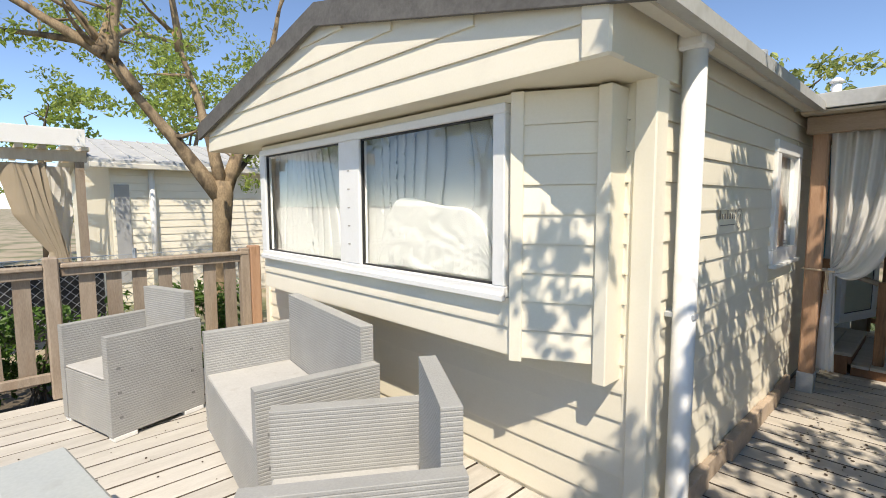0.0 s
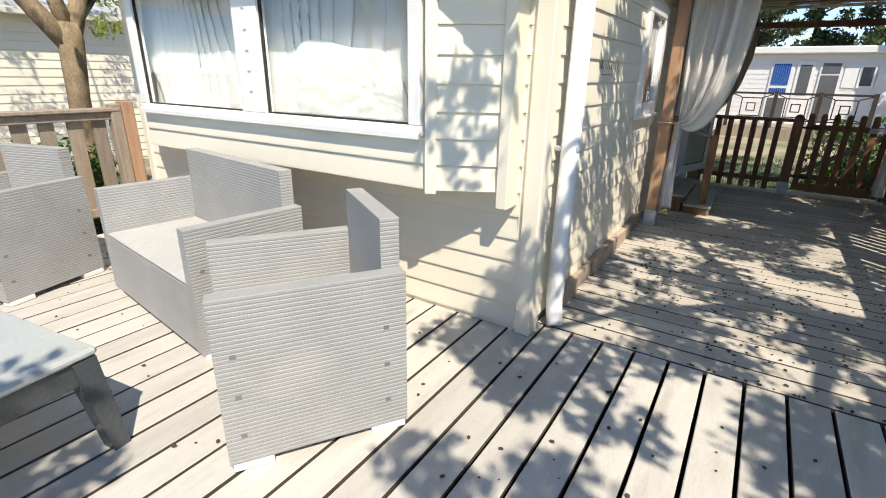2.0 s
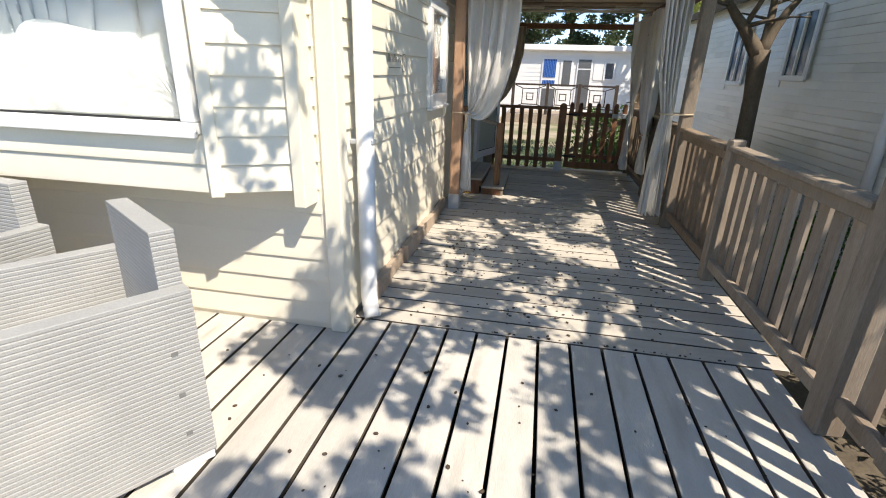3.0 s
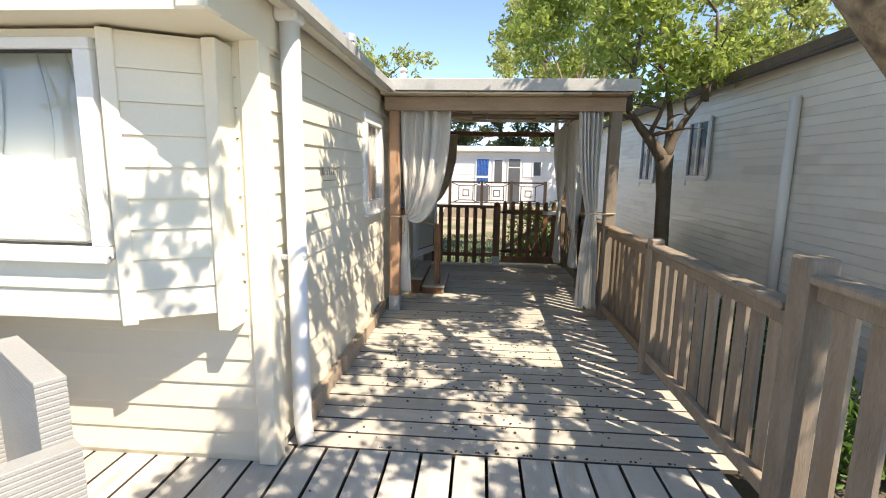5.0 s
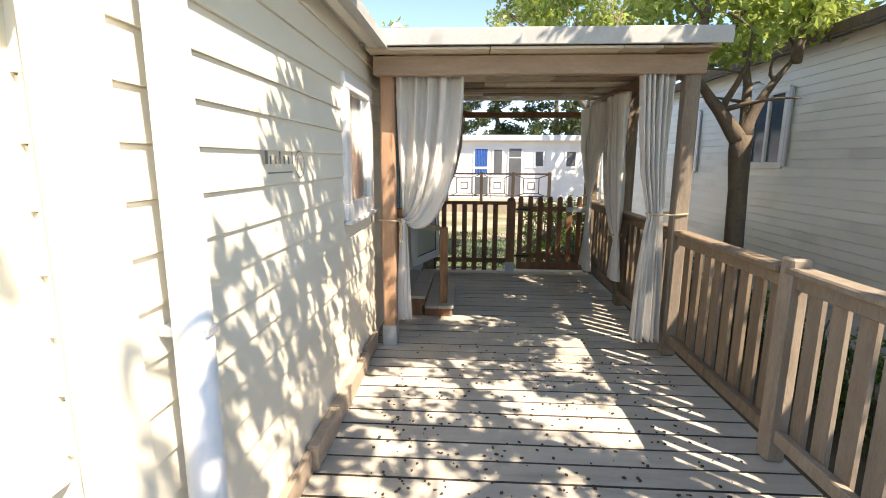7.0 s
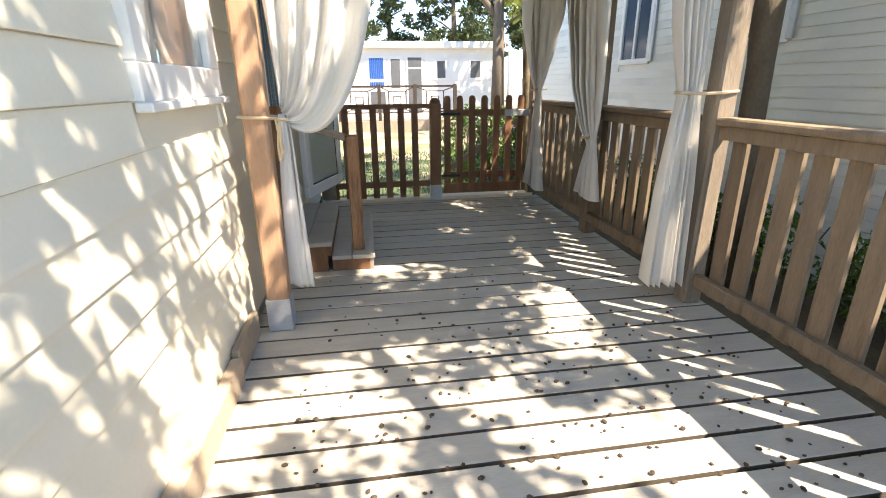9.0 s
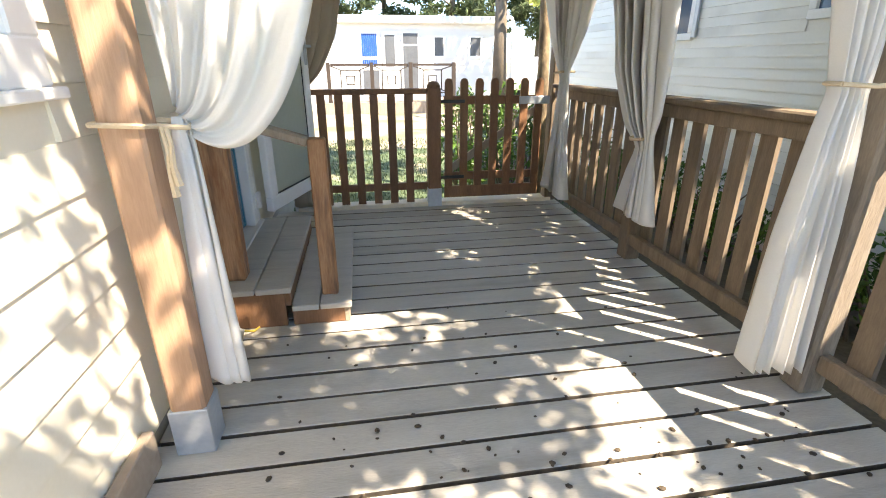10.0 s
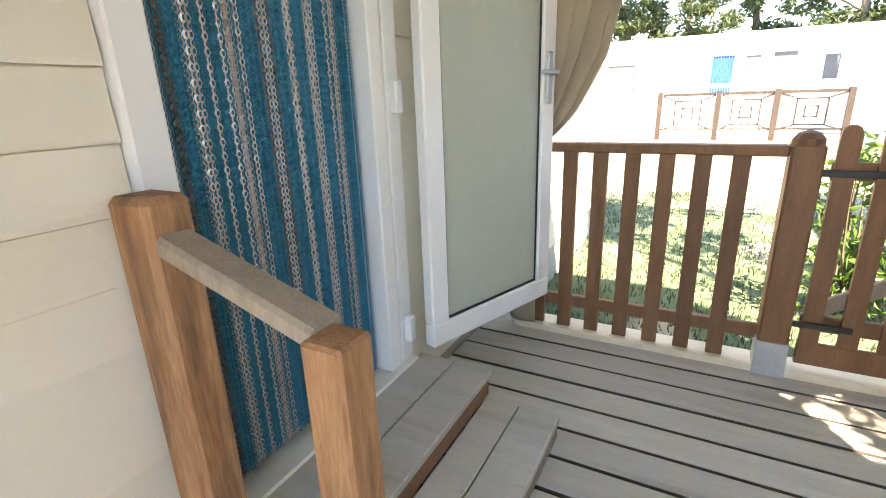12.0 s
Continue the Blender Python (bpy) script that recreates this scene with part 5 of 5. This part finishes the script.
# grass beyond the gate
tagged(new("lawn", finish("lawn", boxed(-3.0, 6.0, 6.62, 10.6, -0.27, -0.243), M_LAWN)), "patchy green lawn beyond the gate", "lawn", kind="structure")
rng = np.random.default_rng(5)
n = 30000
px, py = rng.uniform(-2.8, 5.8, n), 6.65 + 5.0 * rng.random(n) ** 1.3
hh = 0.02 + 0.04 * rng.random(n)
th = rng.uniform(0, 6.28, n)
dx, dy = np.cos(th) * 0.006, np.sin(th) * 0.006
v = np.stack([np.stack([px - dx, py - dy, np.full(n, -0.245)], 1), np.stack([px + dx, py + dy, np.full(n, -0.245)], 1), np.stack([px + dy * 3, py - dx * 3, -0.245 + hh], 1)], 1).reshape(-1, 3)
me = bpy.data.meshes.new("grass")
me.from_pydata(v.tolist(), [], (np.arange(n)[:, None] * 3 + np.arange(3)).tolist())
me.materials.append(M_GRASS)
tagged(new("grass", me), "short patchy green grass beyond the gate", "grass", kind="stuff")


# ================================================================ neighbouring homes
nh = thing("neighbour_home", 3.65, 0, -0.25, "beige mobile home with dark eave in the shade", "mobile home")
NW = [(5.08, 5.62, 1.40, 2.10), (6.86, 7.46, 1.32, 2.06)]
bm = bmesh.new()
box(bm, 0.016, 0.12, 1.2, 10.55, 0.0, 1.32 + 0.25)
box(bm, 0.016, 0.12, 1.2, 10.55, 2.10 + 0.25, 2.42 + 0.25)
for y0, y1 in ((1.2, 5.08), (5.62, 6.86), (7.46, 10.55)):
    box(bm, 0.016, 0.12, y0, y1, 1.57, 2.35)
box(bm, 0.016, 0.12, 5.08, 5.62, 1.57, 1.65)
box(bm, 0.016, 0.12, 6.86, 7.46, 2.31, 2.35)
part("wall", bm, M_NEIGH, nh)
for a, b, mm in ((0.12, 4.0, (1.2, 1.3)), (0.12, 4.0, (10.45, 10.55))):
    part("wall", boxed(a, b, mm[0], mm[1], 0, 2.67), M_NEIGH, nh)
part("wall", boxed(3.9, 4.0, 1.3, 10.45, 0, 2.67), M_NEIGH, nh)
MN = Matrix.Rotation(radians(-90), 4, "Z")
for k in range(33):
    z0 = 0.05 + k * 0.079
    spans = [(1.2, 10.55)]
    for y0, y1, w0, w1 in NW:
        if z0 + 0.079 > w0 + 0.25 - 0.03 and z0 < w1 + 0.25 + 0.03:
            spans = [s for a, b in spans for s in ((a, min(b, y0 - 0.03)), (max(a, y1 + 0.03), b)) if s[1] - s[0] > 0.02]
    for a, b in spans:
        key = ("n", round(b - a, 3))
        if key not in lap_cache:
            lap_cache[key] = finish("siding_board", lap_board(b - a, 0.079, 0.010), M_NEIGH)
        piece("siding_board", lap_cache[key], nh, Matrix.Translation((0.016, b, z0)) @ MN)
for y0, y1, w0, w1 in NW:
    bm = bmesh.new()
    for a, b, c, d in ((y0 - 0.03, y1 + 0.03, w0 + 0.22, w0 + 0.28), (y0 - 0.03, y1 + 0.03, w1 + 0.22, w1 + 0.28), (y0 - 0.03, y0 + 0.03, w0 + 0.28, w1 + 0.22), (y1 - 0.03, y1 + 0.03, w0 + 0.28, w1 + 0.22), ((y0 + y1) / 2 - 0.02, (y0 + y1) / 2 + 0.02, w0 + 0.28, w1 + 0.22)):
        box(bm, -0.012, 0.03, a, b, c, d, 0.004)
    wf = part("window", bm, M_WHITE, nh, "white framed window")
    part("pane", boxed(0.012, 0.018, y0 + 0.02, y1 - 0.02, w0 + 0.27, w1 + 0.23), M_CARGLASS, wf, "dark reflecting glass")
    part("shutter", boxed(-0.02, 0.004, y0 - 0.09, y0 - 0.035, w0 + 0.24, w1 + 0.26, 0.004), M_GALV, wf)
part("roof", prism([(-0.18, 2.62), (2.0, 3.15), (4.2, 2.62), (4.2, 2.70), (2.0, 3.23), (-0.18, 2.70)], 1.05, 10.65), M_ROOF, nh, "dark shingled roof")
part("eave_board", boxed(-0.19, -0.165, 1.04, 10.65, 2.635, 2.715, 0.004), M_BARKD, nh, "dark ragged eave board")
part("downpipe", tubed([(-0.045, 3.46, 0.35), (-0.045, 3.46, 2.36)], 0.042, 10), M_WHITE, nh, "white downpipe", True)
part("corner_pipe", tubed([(-0.03, 10.60, 0.0), (-0.03, 10.60, 2.62)], 0.028, 10), M_BLACK, nh, "black corner downpipe", True)

# far home across the lane
fh = thing("far_home", 0, 18.6, -0.25, "white mobile home with blue door curtain and terrace", "mobile home")
part("wall", boxed(-6.0, 5.05, 0, 4.0, 0, 2.42), M_FARWALL, fh)
part("roof", boxed(-6.2, 5.18, -0.25, 4.2, 2.42, 2.63, 0.03), M_FARWALL, fh, "flat white roof edge")
for k in range(16):
    part("siding_board", boxed(-6.0, 5.05, -0.012, 0.0, 0.05 + k * 0.147, 0.177 + k * 0.147), M_FARWALL, fh)


def far_window(x0, x1, z0, z1, mat, label, shutters=True):
    bm = bmesh.new()
    for a, b, c, d in ((x0, x1, z0, z0 + 0.06), (x0, x1, z1 - 0.06, z1), (x0, x0 + 0.06, z0 + 0.06, z1 - 0.06), (x1 - 0.06, x1, z0 + 0.06, z1 - 0.06)):
        box(bm, a, b, -0.05, -0.013, c, d)
    w = part("window", bm, M_WHITE, fh, label)
    part("pane", boxed(x0 + 0.06, x1 - 0.06, -0.03, -0.018, z0 + 0.06, z1 - 0.06), mat, w)
    if shutters:
        for a in (x0 - 0.36, x1 + 0.03):
            part("shutter", boxed(a, a + 0.33, -0.035, -0.014, z0, z1), M_WHITE, w, "white louvred shutter")


far_window(3.02, 3.42, 1.45, 2.1, M_PANE, "small window with shutters")
far_window(4.15, 4.6, 1.45, 2.1, M_PANE, "small window with shutters")
far_window(-1.7, -0.9, 1.3, 2.1, M_PANE, "wide window")
dr = part("door", boxed(0.78, 1.40, -0.05, -0.013, 0.30, 2.20), M_WHITE, fh, "white door frame with blue strip curtain")
for k in range(8):
    part("strip", boxed(0.84 + k * 0.058, 0.89 + k * 0.058, -0.07, -0.051, 1.50, 2.13), M_BLUE, dr, "blue fabric strip")
    part("strip", boxed(0.84 + k * 0.058, 0.885 + k * 0.058, -0.07, -0.051, 1.24, 1.40), M_BLUE, dr, "blue fabric strip")
part("lower_panel", boxed(0.84, 1.33, -0.06, -0.051, 0.45, 1.10), M_PANE, dr, "grey lower door panel")
dr2 = part("door", boxed(1.46, 1.92, -0.05, -0.013, 0.30, 2.20), M_WHITE, fh, "open white door leaf")
part("pane", boxed(1.54, 1.84, -0.06, -0.051, 1.2, 2.1), M_PANE, dr2)
part("door", boxed(2.05, 2.60, -0.05, -0.013, 0.30, 2.20), M_FARWALL, fh, "pale door with a grey upper pane")
part("door_pane", boxed(2.10, 2.55, -0.06, -0.051, 1.85, 2.15), M_PANE, fh, "grey upper pane of the door")
part("door_panel", boxed(2.10, 2.55, -0.06, -0.051, 0.40, 1.80), M_PANE, fh, "grey ribbed door panel")
part("terrace", boxed(-0.3, 3.6, -2.2, -0.02, 0.0, 0.30), M_GREYWOOD, fh, "raised timber terrace")
for i, x in enumerate((-0.1, 1.05, 2.1, 3.3)):
    part("post", boxed(x - 0.05, x + 0.05, -2.15, -2.05, 0.30, 1.33), M_DARKWOOD, fh)
xs = (-0.1, 1.05, 2.1, 3.3)
for xa, xb in zip(xs, xs[1:]):
    bm = bmesh.new()
    z0, z1, t = 0.52, 1.24, 0.035
    a, b = xa + 0.06, xb - 0.06
    for q0, q1, q2, q3 in ((a, b, z0, z0 + t), (a, b, z1, z1 + 0.06)):
        box(bm, q0, q1, -2.12, -2.08, q2, q3)
    cx, cz = (a + b) / 2, (z0 + z1) / 2
    for s in (0.12, 0.27):
        for q0, q1, q2, q3 in ((cx - s, cx + s, cz - s, cz - s + 0.03), (cx - s, cx + s, cz + s - 0.03, cz + s), (cx - s, cx - s + 0.03, cz - s, cz + s), (cx + s - 0.03, cx + s, cz - s, cz + s)):
            box(bm, q0, q1, -2.115, -2.085, q2, q3)
    for sx in (-1, 1):
        for sz in (-1, 1):
            m4 = Matrix.Translation((cx + sx * 0.27, -2.1, cz + sz * 0.27)) @ Matrix.Rotation(-math.atan2(sz * (z1 - z0 - 0.54) / 2, sx * ((b - a) / 2 - 0.27)), 4, "Y")
            box(bm, 0, math.hypot((z1 - z0 - 0.54) / 2, (b - a) / 2 - 0.27), -0.015, 0.015, -0.015, 0.015, 0, m4)
    part("railing_panel", bm, M_DARKWOOD, fh, "square-patterned timber railing panel")

# car on the lane
car = thing("parked_car", 8.3, 21.5, -0.25, "white parked car with tinted glass", "car", rz=35)
bm = bmesh.new()
prof_c = [(-2.1, 0.35), (2.1, 0.35), (2.15, 0.7), (1.95, 0.92), (1.1, 1.02), (0.45, 1.46), (-1.2, 1.5), (-1.95, 1.05), (-2.12, 0.9)]
bm = prism(prof_c, -0.85, 0.85)
bmesh.ops.bevel(bm, geom=bm.edges[:], offset=0.06, segments=2, affect="EDGES")
part("body", bm, M_CAR, car, smooth=True)
for s in (-1, 1):
    part("side_glass", prism([(-1.5, 1.06), (0.9, 1.06), (0.42, 1.40), (-1.15, 1.43)], s * 0.852 - 0.006, s * 0.852 + 0.006), M_CARGLASS, car)
    for x in (-1.35, 1.35):
        w = part("wheel", tubed([(x, s * 0.72, 0.32), (x, s * 0.9, 0.32)], 0.32, 20), M_RUBBER, car)
        part("rim", tubed([(x, s * 0.89, 0.32), (x, s * 0.915, 0.32)], 0.2, 16), M_GALV, w)
part("windscreen", prism([(1.08, 1.03), (0.5, 1.44), (0.52, 1.455), (1.12, 1.04)], -0.72, 0.72), M_CARGLASS, car)

# left neighbour: home with sheet roof, pergola and curtains
lh = thing("left_home", -9.0, 0, -0.25, "cream mobile home with grey tiled roof beyond the railing", "mobile home")
part("wall", boxed(-5.0, 0.0, 0.75, 9.0, 0, 2.45), M_SIDING, lh)
for k in range(18):
    lap(lh, 8.2, Matrix.Translation((0.0, 0.77, 0.05 + k * 0.13)) @ TURN, 0.13)
part("recess", boxed(0.02, 0.03, 0.80, 1.02, 0.4, 2.1), M_GREYDOOR, lh, "grey door in the shade of the porch")
part("downpipe", tubed([(0.06, 1.36, 0.3), (0.06, 1.36, 2.45)], 0.05, 10), M_WHITE, lh, "", True)
part("roof", prism([(0.25, 2.42), (-2.5, 3.05), (-5.25, 2.42), (-5.25, 2.5), (-2.5, 3.13), (0.25, 2.5)], 0.45, 9.2), M_SHEET, lh, "grey tiled roof")
sl = math.atan2(0.63, 2.75)
for i in range(30):
    part("roof_rib", boxed(-2.8, 0.02, 0, 0.03, 0.0, 0.025, 0, Matrix.Translation((0.24, 0.47 + i * 0.3, 2.5)) @ Matrix.Rotation(sl, 4, "Y")), M_SHEET, lh)
part("gutter", boxed(0.2, 0.3, 0.45, 9.2, 2.36, 2.45, 0.01), M_GUTTER, lh)
part("gable_end", prism([(0.0, 2.45), (-2.5, 3.02), (-5.0, 2.45)], 0.74, 0.78), M_SIDING, lh)
lp = thing("left_pergola", -9.0, -1.85, -0.25, "sunlit timber pergola with ecru curtains at the neighbouring home", "pergola")
for x, y in ((0, 0), (0, 2.2), (-2.6, 0), (-2.6, 2.2)):
    part("post", boxed(x - 0.06, x + 0.06, y - 0.06, y + 0.06, 0, 2.45), M_GREYWOOD, lp)
part("beam", boxed(-2.8, 0.1, -0.1, -0.02, 2.45, 2.6), M_BATTEN, lp)
part("beam", boxed(-0.05, 0.05, -0.2, 2.3, 2.451, 2.62), M_BATTEN, lp)
part("fascia", boxed(0.21, 0.245, -2.4, 2.28, 2.68, 2.95, 0.004), M_WHITE, lp, "white fascia board")
for i in range(10):
    part("slat", boxed(-2.8, 0.2, -0.2 + i * 0.27, -0.1 + i * 0.27, 2.62, 2.68), M_BATTEN, lp)
part("curtain", cloth([(2.4, -0.45, 0.0, 1.0), (1.6, -0.25, 0.1, 1.0), (1.0, 0.08, 0.22, 0.4), (0.4, 0.0, 0.3, 0.9)], 0, 5, 0.06, 81, Matrix.Translation((0.0, 1.7, 0)) @ TURN), M_CLOTH2, lp, "tan curtain tied to the post")
part("curtain", cloth([(2.4, 1.5, 2.1, 1.0), (1.6, 1.6, 2.1, 1.0), (1.0, 1.95, 2.1, 0.4), (0.4, 1.8, 2.1, 0.9)], 0, 5, 0.06, 82, Matrix.Translation((-0.6, -0.1, 0)) @ TURN), M_CLOTH, lp, "ecru curtain")
# chain-link fence between the plots
cl = thing("chain_link_fence", -6.6, 0, -0.25, "low wire-mesh fence between the plots", "fence")
bm = bmesh.new()
for i in range(46):
    y = -3.5 + i * 0.11
    tube(bm, [(0, y, 0.25), (0, y + 0.85, 1.1)], [0.003, 0.003], 4)
    tube(bm, [(0, y + 0.85, 0.25), (0, y, 1.1)], [0.003, 0.003], 4)
tube(bm, [(0, -3.5, 1.1), (0, 2.4, 1.1)], [0.006, 0.006], 5)
part("mesh", bm, M_GALV, cl)
part("shade_net", boxed(-0.02, -0.012, -3.5, 0.25, 0.1, 1.05), M_BLACK, cl, "dark shade netting")
for y in (-3.4, -1.4, 0.6, 2.4):
    part("post", tubed([(0, y, 0), (0, y, 1.18)], 0.025, 8), M_GALV, cl)

# ================================================================ details
# printed lettering on the side wall
sign = thing("wall_lettering", 0.006, 0, 0, "dark printed name with round emblem on the siding", "sign", kind="structure")
bm = bmesh.new()
for i in range(24):
    a0, a1 = 6.28318 * i / 24, 6.28318 * (i + 1) / 24
    vs = [bm.verts.new((0.0, 2.335 + math.cos(a) * r, 1.405 + math.sin(a) * r)) for a, r in ((a0, 0.058), (a1, 0.058), (a1, 0.053), (a0, 0.053))]
    bm.faces.new(vs)
box(bm, -0.002, 0.0, 2.308, 2.313, 1.378, 1.432)
box(bm, -0.002, 0.0, 2.352, 2.357, 1.378, 1.432)
part("emblem", bm, M_INK, sign)
for k, w in enumerate((0.05, 0.018, 0.035, 0.03, 0.028, 0.03, 0.018)):
    part("letter_bar", boxed(-0.002, 0.0, 1.99 + k * 0.043, 1.99 + k * 0.043 + w * 0.42, 1.407, 1.455 if k in (0, 3, 6) else 1.437), M_INK, sign)
part("small_line", boxed(-0.002, 0.0, 2.01, 2.25, 1.372, 1.377), M_INK, sign)

# crumpled white scrap lying in the corner between wall and steps
bm = bmesh.new()
bmesh.ops.create_icosphere(bm, subdivisions=3, radius=1.0)
for v in bm.verts:
    n = noise.fractal(v.co * 2.2 + Vector((5, 1, 3)), 0.7, 2.1, 4)
    v.co *= 1.0 + 0.35 * n
    v.co = Vector((v.co.x * 0.045, v.co.y * 0.075, max(-0.03, v.co.z * 0.045)))
scrap = thing("cloth_scrap", 0.085, 4.44, 0.03, "crumpled white cloth scrap in the corner by the steps", "rag")
part("fabric", bm, M_CLOTH, scrap, smooth=True)
part("strap", tubed([(0.02, 0.04, 0.02), (0.05, 0.05, 0.0), (0.075, 0.085, -0.022), (0.09, 0.12, -0.024)], 0.005, 6), M_STRAP, scrap, "thin yellow strap")
part("post", tubed([(0, 0, 0), (0, 0, 2.35), (-0.05, 0, 2.48), (-0.2, 0, 2.52)], 0.05, 10), M_WHITE, thing("lane_post", 5.1, 17.0, -0.25, "white metal post beside the lane tree", "post"), smooth=True)

# decking boards
PITCH = 0.149
board_x = finish("deck_board", boxed(0.0, 2.31, 0.008, PITCH - 0.008, -0.027, 0.0, 0.003), M_DECKX)


def shade_edges(me, axis):
    """Darkens a board's sawn long edges and underside: gap shade put into the colour."""
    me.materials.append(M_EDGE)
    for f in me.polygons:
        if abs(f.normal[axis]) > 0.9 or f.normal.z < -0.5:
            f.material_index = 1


shade_edges(board_x, 1)
rk = random.Random(17)
y = 1.344
while y < 6.36:
    piece("deck_board", board_x, deck, Matrix.Translation((-0.01, y, rk.uniform(-0.0025, 0.0))))
    y += PITCH
FP = 0.1675
board_y = finish("deck_board", boxed(0.008, FP - 0.008, 0.0, 4.33, -0.027, 0.0, 0.003), M_DECK)
shade_edges(board_y, 0)
x = 0.209 - 24 * FP
while x < 2.14:
    piece("deck_board", board_y, fdeck, Matrix.Translation((x, -2.995, rk.uniform(-0.0025, 0.0))))
    x += FP

# dark fallen fruit and dry leaves on the boards
bm = bmesh.new()
rd = random.Random(23)
for i in range(760):
    if rd.random() < 0.75:
        px, py = rd.uniform(0.25, 2.1), min(4.6, max(1.36, rd.gauss(2.6, 0.8)))
    else:
        px, py = rd.uniform(-3.5, 2.1), rd.uniform(-1.2, 1.0)
    s = rd.uniform(0.003, 0.0095)
    bmesh.ops.create_icosphere(bm, subdivisions=1, radius=1.0, matrix=Matrix.Translation((px, py, s * 0.5)) @ Matrix.Rotation(rd.uniform(0, 3), 4, "Z") @ Matrix.Diagonal((s * 1.4, s, s * 0.5, 1)))
tagged(new("fallen_fruit", finish("fallen_fruit", bm, M_DEBRIS)), "small dark dried fruit scattered on the decking", "debris", kind="stuff")
